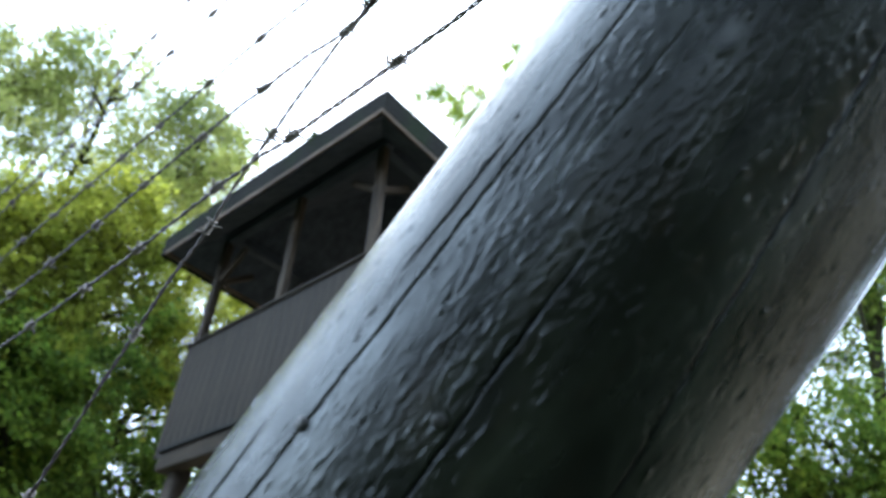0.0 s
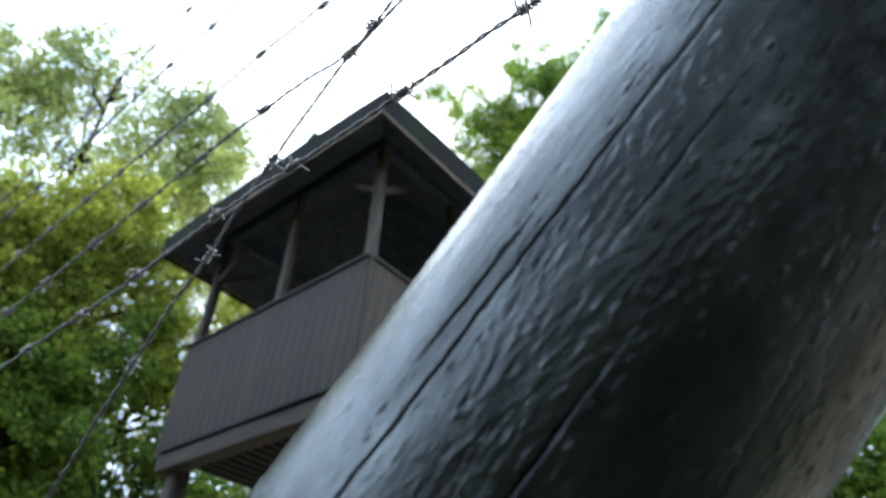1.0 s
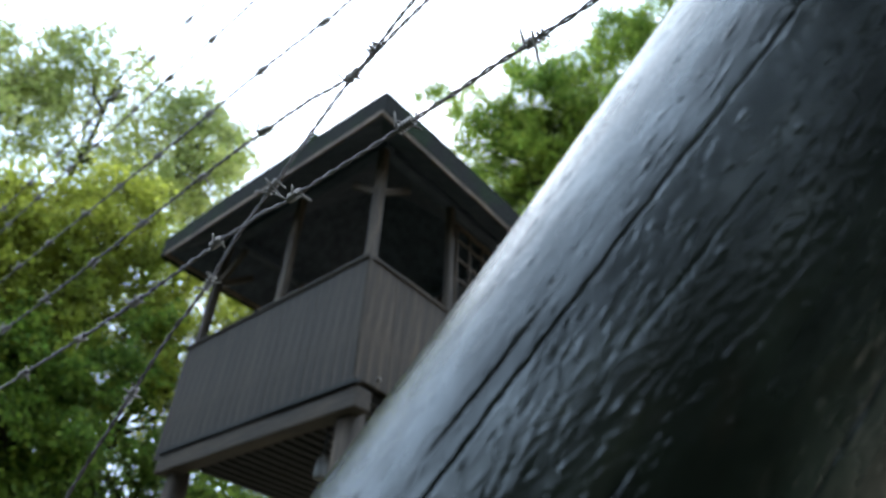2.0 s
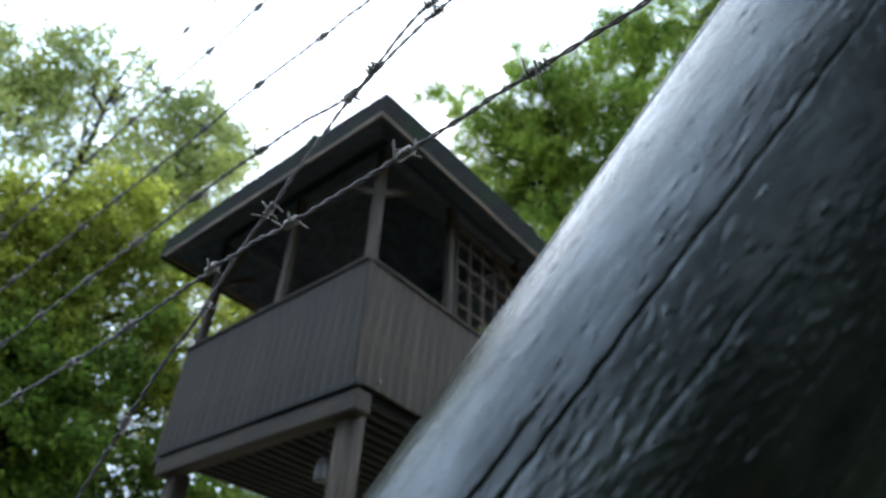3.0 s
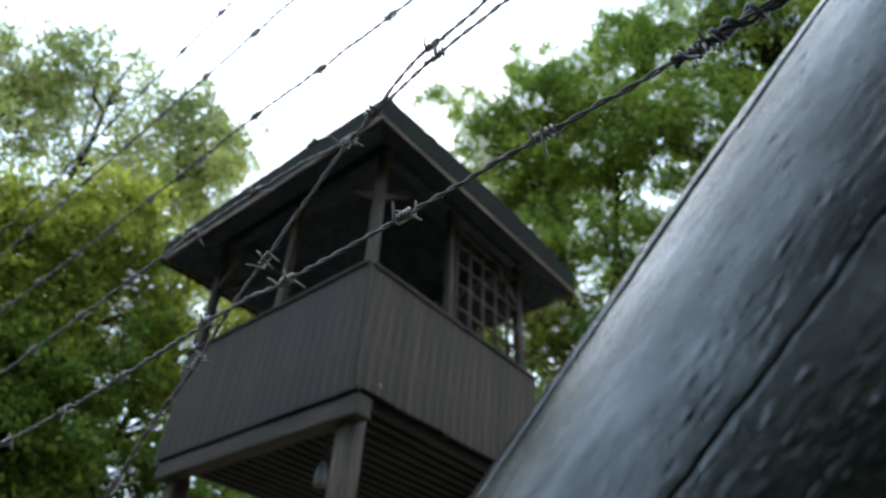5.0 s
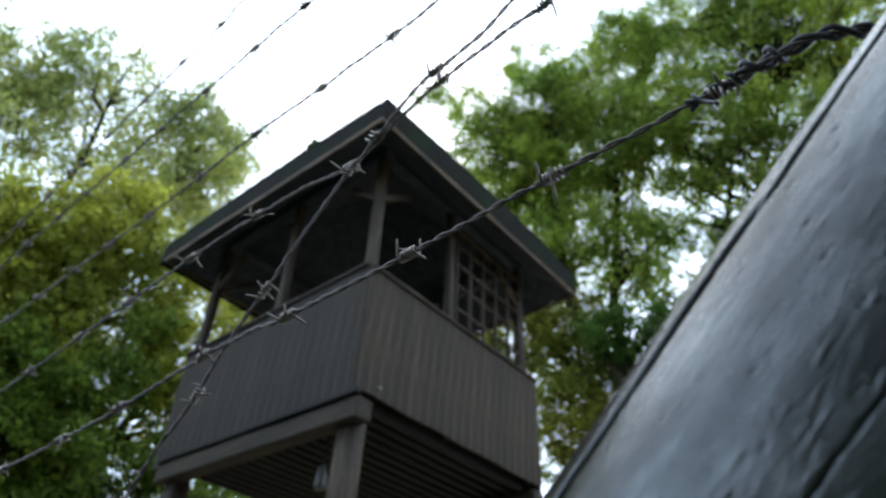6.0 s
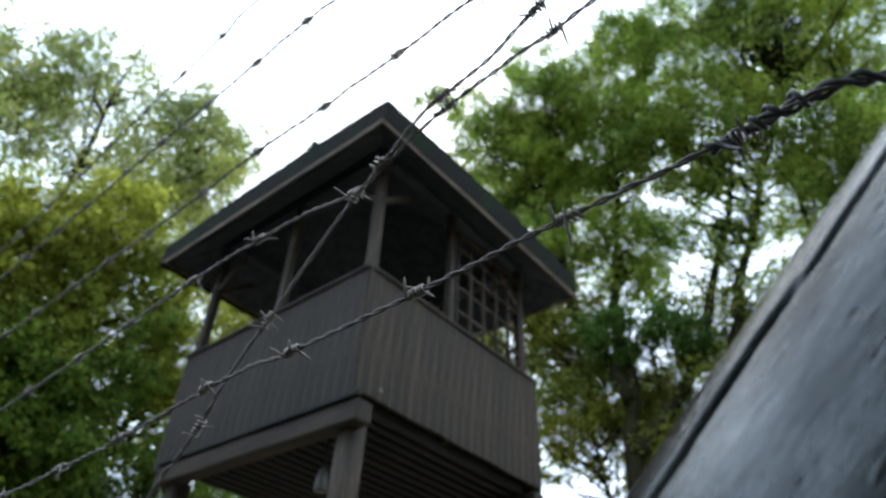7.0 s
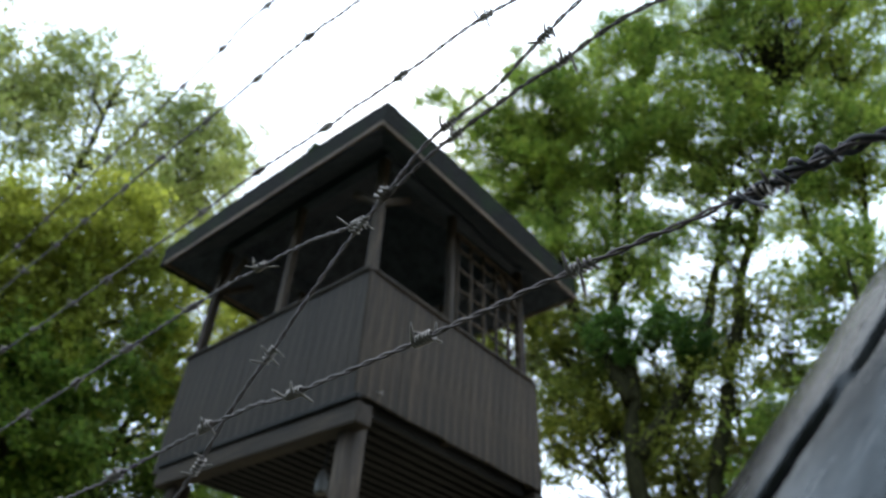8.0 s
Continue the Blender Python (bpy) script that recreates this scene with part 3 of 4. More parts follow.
def fence_wire(y, line, known, gap, bent={}):
    pts = [(END_L, PY, line[0][1] - 0.01)] + [(x, y, z) for x, z in line] + [(0.06, y + 0.03, line[-1][1]), (0.13, 0.272, line[-1][1]), (0.3, 0.272, line[-1][1] + 0.003), (END_R, PY, line[-1][1] + 0.01)]
    barbed_wire(pts, spread(known, END_L + 0.1, END_R - 0.1, gap), LABEL, bent, phase=rng_w.uniform(0, 6))


fence_wire(0.198, ((-0.9, 1.893), (-0.505, 1.901), (-0.441, 1.904), (-0.329, 1.914), (-0.269, 1.912), (-0.179, 1.913), (-0.095, 1.917), (-0.026, 1.918), (0.016, 1.919)),
           (-0.02, -0.095, -0.179, -0.269, -0.348, -0.441, -0.52), 0.088,
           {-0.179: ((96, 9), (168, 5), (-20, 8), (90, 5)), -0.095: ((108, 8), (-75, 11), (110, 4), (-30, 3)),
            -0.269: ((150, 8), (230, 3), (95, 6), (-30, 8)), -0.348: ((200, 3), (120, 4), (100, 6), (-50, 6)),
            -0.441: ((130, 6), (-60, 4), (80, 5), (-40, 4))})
fence_wire(0.212, ((-1.2, 2.013), (-0.769, 2.023), (-0.443, 2.045), (-0.357, 2.046), (-0.304, 2.0435), (-0.251, 2.0345), (-0.231, 2.044), (-0.176, 2.066), (-0.096, 2.076), (-0.036, 2.077)),
           (-0.096, -0.176, -0.255, -0.357, -0.443, -0.535, -0.62), 0.09,
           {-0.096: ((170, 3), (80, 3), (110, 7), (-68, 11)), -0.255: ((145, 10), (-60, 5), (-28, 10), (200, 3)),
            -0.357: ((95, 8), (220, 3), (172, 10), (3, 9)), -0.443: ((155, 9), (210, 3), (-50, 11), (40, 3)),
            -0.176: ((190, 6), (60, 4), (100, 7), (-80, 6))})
fence_wire(0.225, ((-1.5, 2.18), (-0.969, 2.189), (-0.602, 2.193), (-0.426, 2.201), (-0.332, 2.198), (-0.243, 2.198), (-0.134, 2.197)),
           (-0.159, -0.243, -0.332, -0.426, -0.515), 0.088,
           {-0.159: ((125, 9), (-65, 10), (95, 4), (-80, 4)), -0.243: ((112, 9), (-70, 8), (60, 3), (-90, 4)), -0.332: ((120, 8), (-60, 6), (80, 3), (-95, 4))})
fence_wire(0.206, ((-1.6, 2.29), (-1.059, 2.319), (-0.543, 2.342), (-0.452, 2.346), (-0.371, 2.349), (-0.292, 2.338)), (-0.371, -0.452, -0.543), 0.088)
fence_wire(0.206, ((-1.6, 2.39), (-1.155, 2.425), (-0.747, 2.495), (-0.583, 2.522), (-0.481, 2.536)), (-0.583, -0.67, -0.76), 0.088)
# the loose wire that climbs across the others
loose = [(-0.95, 0.222, 1.2), (-0.6, 0.22, 1.62), (-0.414, 0.213, 1.853), (-0.391, 0.213, 1.878), (-0.372, 0.213, 1.899), (-0.346, 0.211, 1.931), (-0.3124, 0.21, 1.9625), (-0.282, 0.21, 1.9975), (-0.266, 0.21, 2.0135), (-0.2483, 0.21, 2.029), (-0.229, 0.21, 2.045), (-0.196, 0.208, 2.067),
         (-0.176, 0.209, 2.076), (-0.143, 0.212, 2.089), (-0.106, 0.212, 2.110), (-0.081, 0.213, 2.123), (0.0, 0.23, 2.165), (0.12, 0.272, 2.22), (0.4, 0.272, 2.33), (END_R, PY, 2.5)]
barbed_wire(loose, spread((-0.106, -0.178, -0.249, -0.317, -0.372, -0.43), -0.9, 0.9, 0.075), "loose barbed wire that climbs across the other wires",
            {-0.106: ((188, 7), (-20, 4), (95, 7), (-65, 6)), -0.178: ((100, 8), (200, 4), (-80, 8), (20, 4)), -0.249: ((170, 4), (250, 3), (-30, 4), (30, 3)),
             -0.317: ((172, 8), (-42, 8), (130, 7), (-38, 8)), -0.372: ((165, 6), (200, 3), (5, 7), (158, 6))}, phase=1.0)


def tie_wire(name, line, radius, pitch, thick, label, wires=1, material=M_TIE):
    tie = thing(name, label, "wire")
    step = 0.0008
    pts = smooth_line(line, step)
    for k in range(wires):
        coil, w = [], 0.4 + 2 * math.pi * k / wires
        for i, p in enumerate(pts):
            d = (pts[min(i + 1, len(pts) - 1)] - pts[max(i - 1, 0)]).normalized()
            a = d.cross(Vector((0, 1, 0))).normalized()
            b = d.cross(a)
            # uneven in pitch and tightness
            w += 2 * math.pi * step / pitch * (1 + 0.7 * noise.noise(Vector((i * 0.11, radius * 900, k * 3))))
            r = radius * (1 + 0.45 * noise.noise(Vector((i * 0.16, 4 + 5 * k, radius * 700))))
            coil.append(p + (a * math.cos(w) + b * math.sin(w)) * r)
        v, f = tube(coil, [thick] * len(coil), 6)
        part("coil", mesh_from("coil", v, f, material, True), tie)


tie_wire("tie_wire", [(-0.033, 0.1975, 1.917), (-0.02, 0.1975, 1.918), (0.0, 0.198, 1.920), (0.02, 0.199, 1.919), (0.05, 0.222, 1.919)], 0.0018, 0.019, 0.0012, "thin tie wire coiled thickly round a barbed wire", 2)
tie_wire("tie_wire", [(-0.016, 0.1972, 1.919), (-0.004, 0.1972, 1.921), (0.006, 0.198, 1.921)], 0.0033, 0.0075, 0.0011, "second tie wire wound over the first one")
tie_wire("tie_wire", [(-0.030, 0.1945, 1.9175), (-0.0275, 0.1935, 1.914), (-0.0255, 0.193, 1.909), (-0.0215, 0.1925, 1.9045)], 0.0007, 0.012, 0.0008, "loose bent end of a tie wire hanging down")
tie_wire("tie_wire", [(-0.2352, 0.2095, 2.0425), (-0.2268, 0.2095, 2.0495)], 0.0042, 0.0024, 0.0009, "short pale tie wire that binds two barbed wires", material=M_BARB)


# ---- trees ----
def crown_mesh(name, twigs, leaf, material, rng):
    """Leaves set along twigs (from, to, how many): folded pointed blades, one island each."""
    per = np.array([t[2] for t in twigs])
    n = int(per.sum())
    a = np.array([t[0] for t in twigs]).repeat(per, 0)
    b = np.array([t[1] for t in twigs]).repeat(per, 0)
    f = rng.uniform(0.05, 1.08, (n, 1))
    c = a + (b - a) * f + rng.normal(0, leaf * 0.9, (n, 3))
    d = rng.normal(0, 1, (n, 3)) + (b - a) / np.linalg.norm(b - a, axis=1, keepdims=True) * 0.6 + np.array([0, 0, -0.35])
    d /= np.linalg.norm(d, axis=1, keepdims=True)
    s = np.cross(d, rng.normal(0, 1, (n, 3)))
    s /= np.linalg.norm(s, axis=1, keepdims=True)
    up = np.cross(s, d)
    size = leaf * rng.uniform(0.6, 1.25, (n, 1))
    v = np.stack([c, c + d * size * 0.5 + s * size * 0.3 + up * size * 0.09, c + d * size, c + d * size * 0.5 - s * size * 0.3 + up * size * 0.09], 1).reshape(-1, 3)
    k = np.arange(n)[:, None] * 4
    tris = np.concatenate([k + np.array([0, 1, 2]), k + np.array([0, 2, 3])], 1).reshape(-1, 3)
    me = bpy.data.meshes.new(name)
    me.vertices.add(len(v))
    me.vertices.foreach_set("co", v.ravel())
    me.loops.add(len(tris) * 3)
    me.loops.foreach_set("vertex_index", tris.ravel().astype(np.int32))
    me.polygons.add(len(tris))
    me.polygons.foreach_set("loop_start", np.arange(0, len(tris) * 3, 3, dtype=np.int32))
    me.polygons.foreach_set("loop_total", np.full(len(tris), 3, dtype=np.int32))
    me.materials.append(material)
    me.update()
    me.validate()
    return me


def tree(label, stems, lobes, leaf, material, seed, group="trees behind the tower"):
    """stems: (radius at the foot, points from foot to top). lobes: (x, y, z, rx, ry, rz, clumps, twigs, reach, leaves on a twig).
    Limbs run from the stems to clumps of twigs that carry leaves."""
    rng = np.random.default_rng(seed)
    back = Vector((stems[0][1][0][0], stems[0][1][0][1], 0))
    t = thing("tree", label, "tree", group, at=back)
    wood, spines = [], []
    for girth, points in stems:
        pts = smooth_line(points, 0.45)
        rad = []
        for k, p in enumerate(pts):
            f = k / (len(pts) - 1)
            rad.append(girth * (1 - 0.85 * f) * (1 + 0.5 * math.exp(-max(p.z, 0) * 1.2)) * (1 + 0.12 * noise.noise(p * 1.7)) + 0.01)
            p += Vector((noise.noise(p * 0.6), noise.noise(p * 0.6 + Vector((9, 0, 0))), 0)) * 0.16
        spines.append((pts, rad))
        wood.append(tube(pts, rad, 10))
    joints = [(p, r) for pts, rad in spines for p, r in zip(pts, rad)]
    jx = np.array([(p.x, p.y, p.z) for p, _ in joints])
    twigs = []
    for x, y, z, rx, ry, rz, clumps, n_twig, reach, per in lobes:
        for _ in range(clumps):
            q = rng.normal(0, 1, 3)
            q = q / np.linalg.norm(q) * rng.uniform(0.15, 1) ** 0.48
            c = np.array([x, y, z]) + q * np.array([rx, ry, rz])
            cv = Vector(c)
            # the limb leaves the nearest stem below the clump
            flat = np.hypot(jx[:, 0] - c[0], jx[:, 1] - c[1])
            best = int(np.argmin(np.abs(jx[:, 2] - (c[2] - 0.7 * flat)) + 0.5 * flat + rng.uniform(0, 0.8, len(jx))))
            p0, r_stem = joints[best]
            length = (cv - p0).length
            m1 = p0.lerp(cv, 0.35) + Vector((rng.normal(0, 0.11), rng.normal(0, 0.11), rng.normal(0.05, 0.07))) * length
            m2 = p0.lerp(cv, 0.7) + Vector((rng.normal(0, 0.1), rng.normal(0, 0.1), rng.normal(0.04, 0.06))) * length
            r0 = min(r_stem * 0.6, 0.012 + 0.009 * length)
            line = smooth_line([p0, m1, m2, cv], max(0.25, length / 9))
            wood.append(tube(line, [r0 * (1 - 0.85 * i / max(1, len(line) - 1)) for i in range(len(line))], 5, False))
            for _ in range(n_twig):
                d = rng.normal(0, 1, 3)
                d[2] = d[2] * 0.6 + 0.1
                d = d / np.linalg.norm(d) * reach * rng.uniform(0.5, 1.15)
                e = c + d
                twigs.append((c, e, per))
                mid = Vector(c + d * 0.5 + rng.normal(0, 0.05, 3))
                wood.append(tube([cv, mid, Vector(e)], [0.011, 0.008, 0.003], 3, False))
    v, f = merge(wood)
    part("trunk", mesh_from("trunk", [q - back for q in v], f, M_BARK, True), t, "mossy brown trunk with limbs and twigs")
    tw = [(a - np.array(back), b - np.array(back), per) for a, b, per in twigs]
    part("crown", crown_mesh("crown", tw, leaf, material, rng), t)
    return t


# airy pale tree, tallest of those beside the tower, with several upright stems
tree("tall airy tree with pale green leaves", ((0.26, ((-20.5, 4.0, -0.2), (-20.4, 4.1, 8), (-20.2, 4.2, 15), (-19.9, 4.0, 23.0))), (0.13, ((-20.4, 4.0, 7), (-19.8, 5.6, 13), (-19.3, 6.8, 18), (-19.0, 7.2, 22.6))),
      (0.12, ((-20.4, 4.0, 7), (-20.6, 2.4, 12), (-20.3, 1.6, 17), (-20.2, 1.4, 20.5)))),
     ((-20.0, 4.0, 20.4, 2.6, 3.2, 3.3, 84, 7, 0.8, 11), (-20.0, 1.0, 20.6, 2.0, 2.2, 2.2, 34, 7, 0.7, 10), (-18.6, 7.6, 21.4, 1.6, 2.2, 1.6, 26, 7, 0.7, 10), (-20.3, 1.2, 17.4, 2.2, 2.8, 2.8, 38, 7, 0.8, 11), (-19.0, 6.8, 20.0, 1.9, 2.2, 3.6, 60, 7, 0.75, 11), (-18.8, 8.2, 19.4, 1.3, 1.2, 2.6, 17, 7, 0.7, 11),
      (-18.4, 8.4, 16.6, 1.4, 1.4, 2.6, 18, 7, 0.7, 11), (-20.3, 3.8, 14.5, 2.6, 4.4, 2.4, 34, 7, 0.8, 11), (-18.2, 5.9, 16.4, 1.5, 2.0, 1.3, 34, 7, 0.8, 11), (-16.3, 7.5, 17.7, 1, 0.8, 1.2, 6, 7, 0.6, 11), (-15.9, 7.7, 19.5, 0.8, 0.5, 1.1, 4, 6, 0.5, 8)),
     0.2, M_LEAF_PALE, 3, group="trees beside the tower")
# yellow-green bushy tree in front of it
tree("bushy tree with yellow-green leaves", ((0.22, ((-14.3, 4.4, -0.2), (-14.4, 4.3, 5), (-14.2, 4.5, 9), (-14.2, 4.3, 12.2))), (0.12, ((-14.3, 4.4, 4), (-14.0, 5.8, 7), (-13.7, 6.8, 10.5)))),
     ((-14.2, 4.2, 10.7, 1.8, 2.7, 1.9, 100, 9, 0.75, 22), (-14.6, 1.6, 9.6, 1.8, 2.2, 2.2, 80, 9, 0.75, 22), (-13.6, 7.0, 9.6, 1.6, 1.7, 2.3, 70, 9, 0.75, 22), (-14.2, 4.8, 8.2, 1.6, 2.6, 1.2, 46, 9, 0.75, 22),
      (-13.5, 4.4, 11.9, 1.1, 1.6, 0.8, 24, 9, 0.7, 20), (-14.4, 3.2, 11.2, 1.2, 1.8, 0.9, 28, 9, 0.7, 20), (-12.5, 7.5, 10.5, 0.7, 0.7, 0.6, 7, 9, 0.6, 20)),
     0.12, M_LEAF_YELLOW, 8, group="trees beside the tower")
tree("low tree with mid green leaves", ((0.16, ((-15.5, 3.6, -0.2), (-15.2, 3.8, 4), (-14.8, 4.0, 8.5))), (0.09, ((-15.4, 3.7, 1), (-14.6, 5.6, 4), (-13.6, 7.2, 7)))),
     ((-14.6, 3.8, 6.6, 1.6, 2.8, 1.8, 80, 8, 0.7, 22), (-14.2, 2.2, 5.6, 1.4, 2.2, 1.8, 60, 8, 0.7, 22), (-14.4, 6.8, 5.6, 1.6, 2.4, 1.8, 60, 7, 0.7, 20), (-12.8, 8.4, 5.6, 1.2, 1.3, 1.6, 34, 7, 0.7, 22),
      (-12.8, 5.3, 8.7, 0.9, 1.1, 0.9, 7, 8, 0.6, 20), (-12.9, 5.4, 7.1, 1.1, 1.5, 0.9, 15, 8, 0.6, 22), (-13.7, 3.9, 7.8, 1.2, 1.2, 1.4, 46, 8, 0.6, 20), (-13.1, 4.4, 6, 1, 1.2, 0.9, 24, 8, 0.6, 20), (-12.5, 6.8, 6.4, 0.7, 0.8, 0.6, 10, 8, 0.5, 20)),
     0.12, M_LEAF_UNDER, 12, group="trees beside the tower")
# broad green trees behind the tower
tree("broad tree with fresh green leaves and a forked mossy trunk",
     ((0.28, ((-5.6, 13.2, -0.2), (-5.7, 13.4, 4.5), (-5.9, 13.9, 7.6), (-6.0, 14.4, 9.5), (-6.2, 14.7, 12.0), (-5.7, 14.8, 15.1), (-5.2, 14.2, 18.6))),
      (0.19, ((-6.0, 14.2, 9.2), (-6.7, 14.4, 11.0), (-7.3, 14.1, 12.9), (-7.2, 13.8, 15.7), (-7.1, 12.9, 19.1))),
      (0.2, ((-5.85, 13.9, 7.6), (-4.5, 15.2, 10.2), (-4.1, 15.6, 11.7), (-3.3, 16.0, 13.9), (-1.9, 15.8, 17.8)))),
     ((-6.9, 12.9, 19.3, 2.3, 1.7, 1.5, 61, 9, 0.75, 26), (-6.8, 12.2, 21.1, 1, 0.9, 0.5, 8, 7, 0.5, 26), (-4.4, 14.1, 20.9, 2, 1.7, 1.6, 58, 9, 0.75, 26), (-5.7, 13.8, 17.4, 2.9, 1.9, 1.4, 73, 9, 0.75, 26),
      (-8.6, 13.1, 18.8, 1.9, 1.5, 1.3, 42, 8, 0.7, 26), (-10.2, 11, 20.7, 0.7, 0.7, 0.5, 5, 6, 0.5, 26), (-9.2, 12, 20.2, 0.9, 1, 0.9, 14, 6, 0.55, 26), (-7.3, 14, 16.9, 1.7, 1.3, 0.9, 43, 8, 0.6, 22),
      (-7, 14.1, 14.7, 1.5, 1.3, 1.1, 57, 6, 0.6, 18), (-5.7, 15.2, 14.6, 1.7, 1.4, 1.2, 60, 6, 0.6, 16), (-8.7, 13.6, 17.2, 1.1, 1.1, 0.9, 29, 7, 0.6, 20), (-8, 14, 15.8, 1, 1, 0.8, 22, 7, 0.6, 20), (-5.5, 15.3, 13.1, 1.3, 1, 0.6, 21, 6, 0.5, 16)),
     0.13, M_LEAF_GREEN, 21)
tree("broad tree with mid green leaves and thin upright stems",
     ((0.26, ((-4.5, 14.2, -0.2), (-4.5, 14.2, 5), (-4.4, 14.4, 7.0), (-3.9, 15.3, 9.4), (-3.6, 15.7, 10.9), (-2.4, 16.2, 14.4), (-0.1, 16.0, 19.3))),
      (0.2, ((-1.9, 15.5, -0.2), (-1.6, 15.6, 5), (-1.0, 16.0, 8.7), (0.1, 17.0, 13.6), (1.2, 16.6, 18.3))),
      (0.1, ((-1.0, 16.0, 8.7), (-0.8, 16.7, 11.3), (-1.1, 16.7, 13.7), (-0.7, 16.4, 17.0)))),
     ((-2.6, 15.2, 17.7, 2.3, 1.9, 2, 71, 9, 0.75, 26), (0.2, 15.8, 20, 3.2, 2.3, 2.2, 73, 9, 0.75, 26), (-1.7, 14.7, 22.4, 2.6, 1.9, 1.6, 39, 9, 0.75, 26), (0.5, 16.5, 16, 1.9, 1.6, 1.6, 70, 8, 0.7, 26),
      (1.9, 16.9, 19.5, 1.9, 1.9, 2.5, 42, 8, 0.7, 26), (1.4, 15.3, 23.1, 5.4, 2.9, 1.6, 63, 8, 0.7, 26), (-4.1, 15.4, 16, 2.2, 1.4, 0.8, 21, 7, 0.6, 22), (-1.3, 16.5, 14.9, 2.7, 1.6, 0.8, 38, 7, 0.6, 18),
      (-3.6, 15.8, 14.1, 1.9, 1.3, 0.8, 18, 6, 0.55, 14), (-2.2, 16.4, 13, 2.2, 1.6, 1.2, 31, 6, 0.55, 14), (-0.6, 16.6, 12.2, 1.5, 1.5, 1.7, 58, 6, 0.6, 18)),
     0.13, M_LEAF_MID, 33)
tree("low tree with dull olive leaves and several thin stems",
     ((0.1, ((-4.0, 15.8, -0.2), (-3.9, 15.7, 4), (-4.0, 15.4, 8), (-3.7, 15.4, 11))), (0.08, ((-4.0, 15.8, 0.3), (-3.2, 15.9, 5), (-2.7, 15.9, 9), (-2.2, 16.1, 11.6))), (0.07, ((-4.0, 15.7, 0.3), (-4.7, 14.8, 4), (-5.0, 14.4, 8))), (0.08, ((-4.1, 15.7, 0.3), (-6.0, 15.4, 4), (-7.2, 15.0, 8), (-7.6, 14.8, 12)))),
     ((-4.2, 15.9, 9.2, 1.9, 1.7, 1.7, 67, 6, 0.6, 18), (-2.4, 16.5, 10.7, 1.8, 1.5, 1.4, 29, 6, 0.6, 18), (-5.4, 15.2, 7.6, 1.6, 1.3, 1.1, 60, 6, 0.6, 18), (-3.9, 16.1, 11.9, 1.8, 1.3, 0.9, 30, 6, 0.6, 18),
      (-7.9, 14.9, 12.2, 1.3, 1.3, 1.5, 72, 6, 0.6, 18), (-7.9, 14.2, 9, 1.1, 1.3, 1.7, 50, 6, 0.6, 18), (-6.8, 15.6, 9.9, 1.5, 1.4, 1.5, 93, 6, 0.6, 18), (-9.6, 14.5, 12.4, 1.2, 1.3, 1.6, 65, 6, 0.6, 18)),
     0.13, M_LEAF_OLIVE, 41)
tree("slender tree with a deep green tuft of leaves", ((0.09, ((-5.2, 15.2, -0.2), (-5.2, 15.1, 5), (-5.4, 14.7, 9), (-5.4, 14.5, 11.6))),),
     ((-5.6, 14.2, 11, 1.2, 1, 0.6, 18, 9, 0.5, 26), (-4.6, 14.8, 10.8, 1.1, 0.9, 0.5, 14, 9, 0.5, 26)),
     0.12, M_LEAF_DARK, 52)
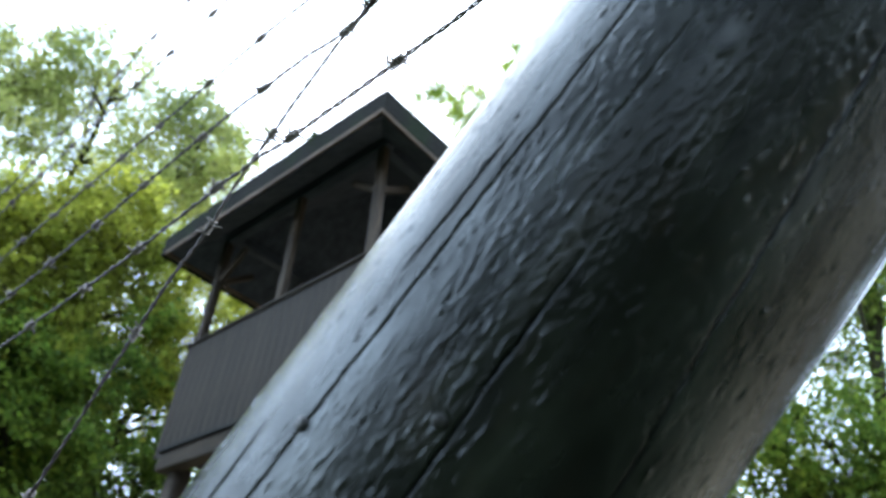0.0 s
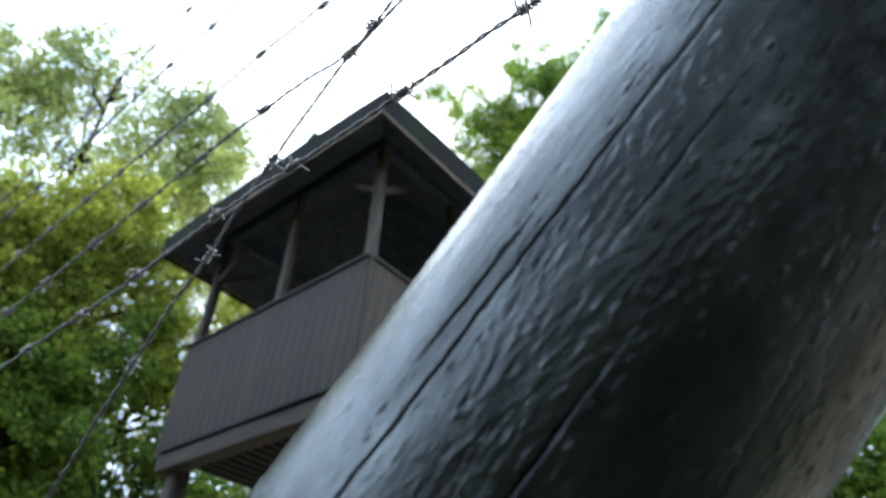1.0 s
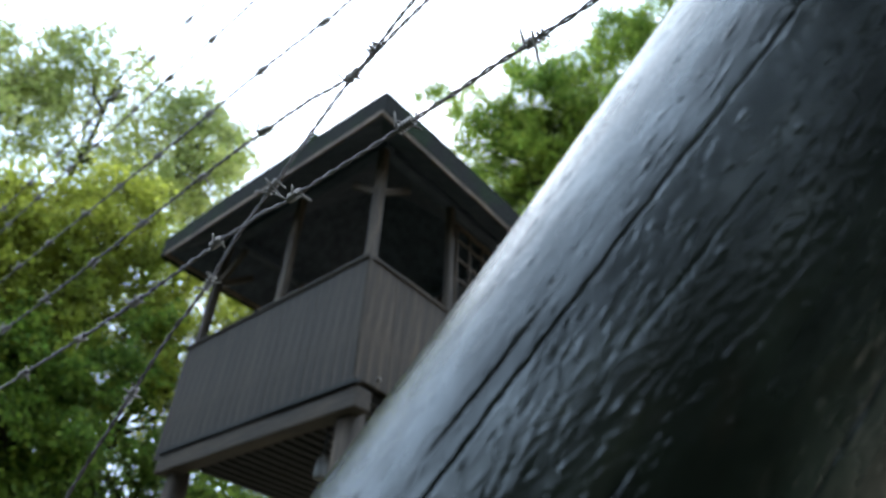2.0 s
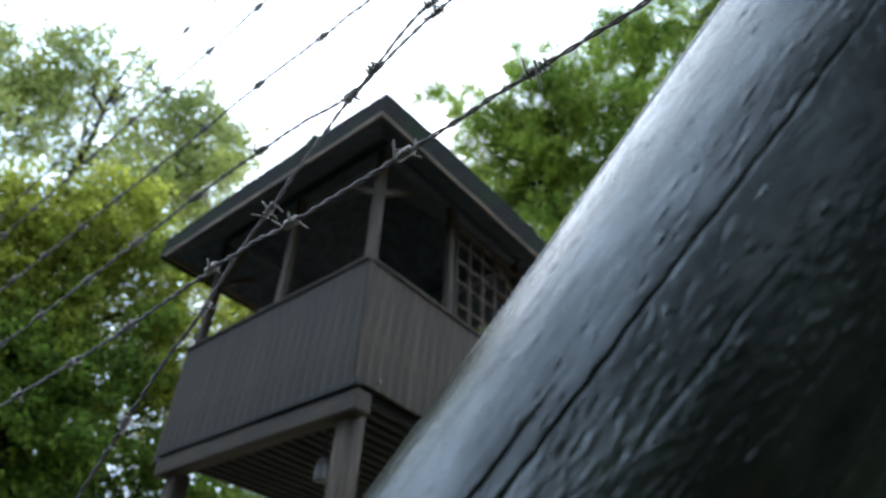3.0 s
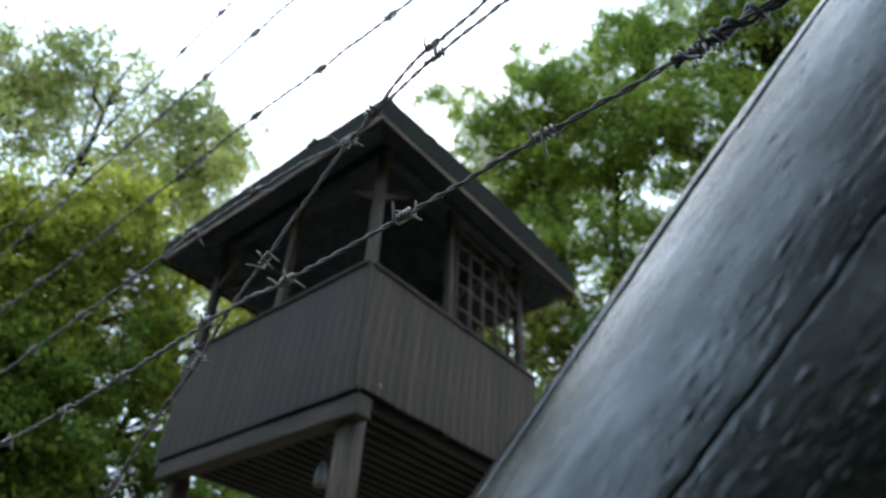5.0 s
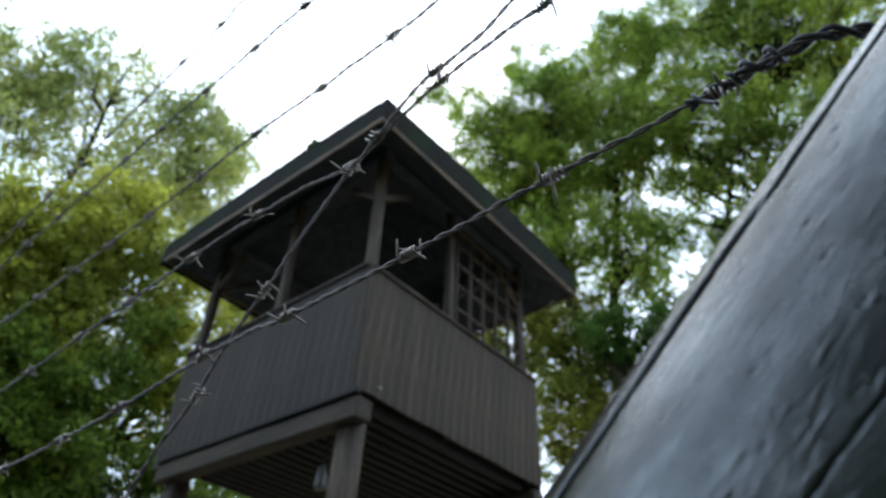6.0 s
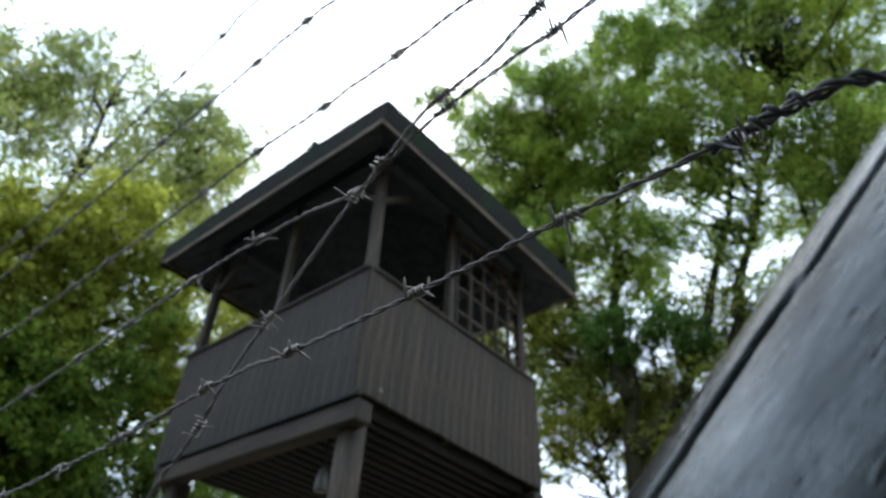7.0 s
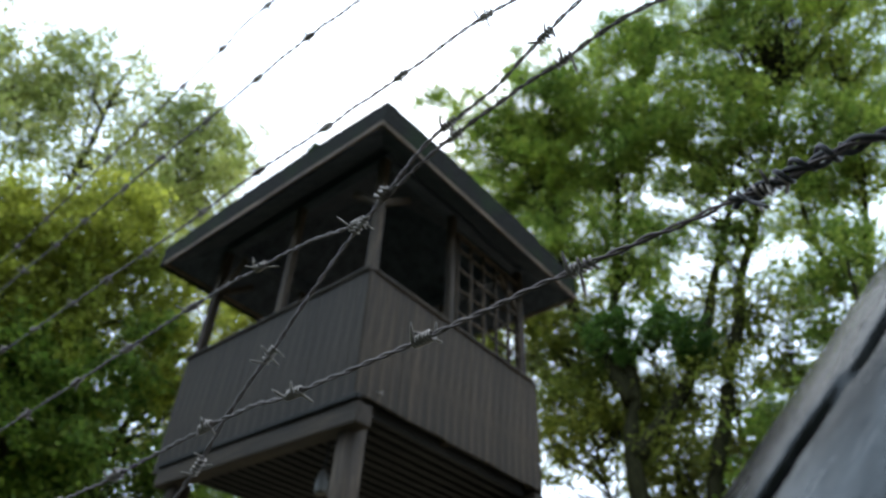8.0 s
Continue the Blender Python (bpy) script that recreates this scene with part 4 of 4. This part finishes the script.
tree("leafy tree with mid green leaves low to the ground", ((0.15, ((-0.6, 14.6, -0.2), (-0.7, 14.6, 4), (-0.9, 15.0, 8), (-0.6, 15.6, 12))), (0.1, ((-0.7, 14.6, 1), (-1.8, 14.6, 5), (-2.2, 14.8, 8)))),
     ((-1.3, 15.9, 9.4, 1.4, 1.3, 1.4, 13, 7, 0.7, 22), (-2.2, 14.7, 7.3, 1.6, 1.4, 1.3, 35, 7, 0.7, 22), (-0.3, 16.8, 11.5, 1, 1.1, 1.2, 6, 7, 0.6, 20), (-3.4, 14, 6.6, 1, 1, 0.8, 10, 7, 0.6, 20), (-1.6, 14.5, 6.6, 1, 1, 0.8, 23, 7, 0.6, 22)),
     0.13, M_LEAF_UNDER, 61)


# ---- woods all round, mostly unseen, added to shape light and reflections ----
def woods():
    rng = np.random.default_rng(77)
    twigs, wood = [], []
    for k in range(150):
        a = 2 * math.pi * (k + rng.uniform(-0.4, 0.4)) / 150
        rad = rng.uniform(25, 30)
        x, y = -5 + rad * math.sin(a), 13 + rad * math.cos(a)
        far = math.hypot(x, y)
        if (-0.66 * x - 0.75 * y) / far > math.cos(radians(36)) or (0.95 * x + 0.31 * y) / far > math.cos(radians(32)):
            continue            # gaps that let low sky reach the pole and the tower's side
        # taller on one unseen side to block sky from the pole's reflections
        h = rng.uniform(10.0, 15.5) * (1.8 if (0.5 * x - 0.87 * y) / far > 0.9 else 1.0)
        pts = [Vector((x + 0.3 * math.sin(f * 5 + k), y + 0.3 * math.cos(f * 4 + k), h * f - 0.2)) for f in (0, 0.25, 0.5, 0.75, 1)]
        wood.append(tube(pts, [0.2, 0.16, 0.12, 0.07, 0.02], 6))
        for _ in range(30):
            f = rng.uniform(0.08, 1.0) ** 0.8
            c = np.array([x, y, h * f]) + rng.normal(0, 1, 3) * np.array([1.3, 1.3, 0.6]) * (1.25 - 0.6 * f)
            for _ in range(5):
                d = rng.normal(0, 1, 3)
                twigs.append((c, c + d / np.linalg.norm(d) * rng.uniform(0.6, 1.2), 16))
    v, f = merge(wood)
    belt = new("woods", crown_mesh("woods", twigs, 0.42, M_LEAF_WOODS, rng))
    tagged(belt, "belt of green woodland, mostly unseen, added to shape the light", "woods", kind="stuff")
    stems = new("woods_stems", mesh_from("woods_stems", v, f, M_BARK, True))
    tagged(stems, "brown stems of the added woodland trees", "woods", kind="stuff")


woods()
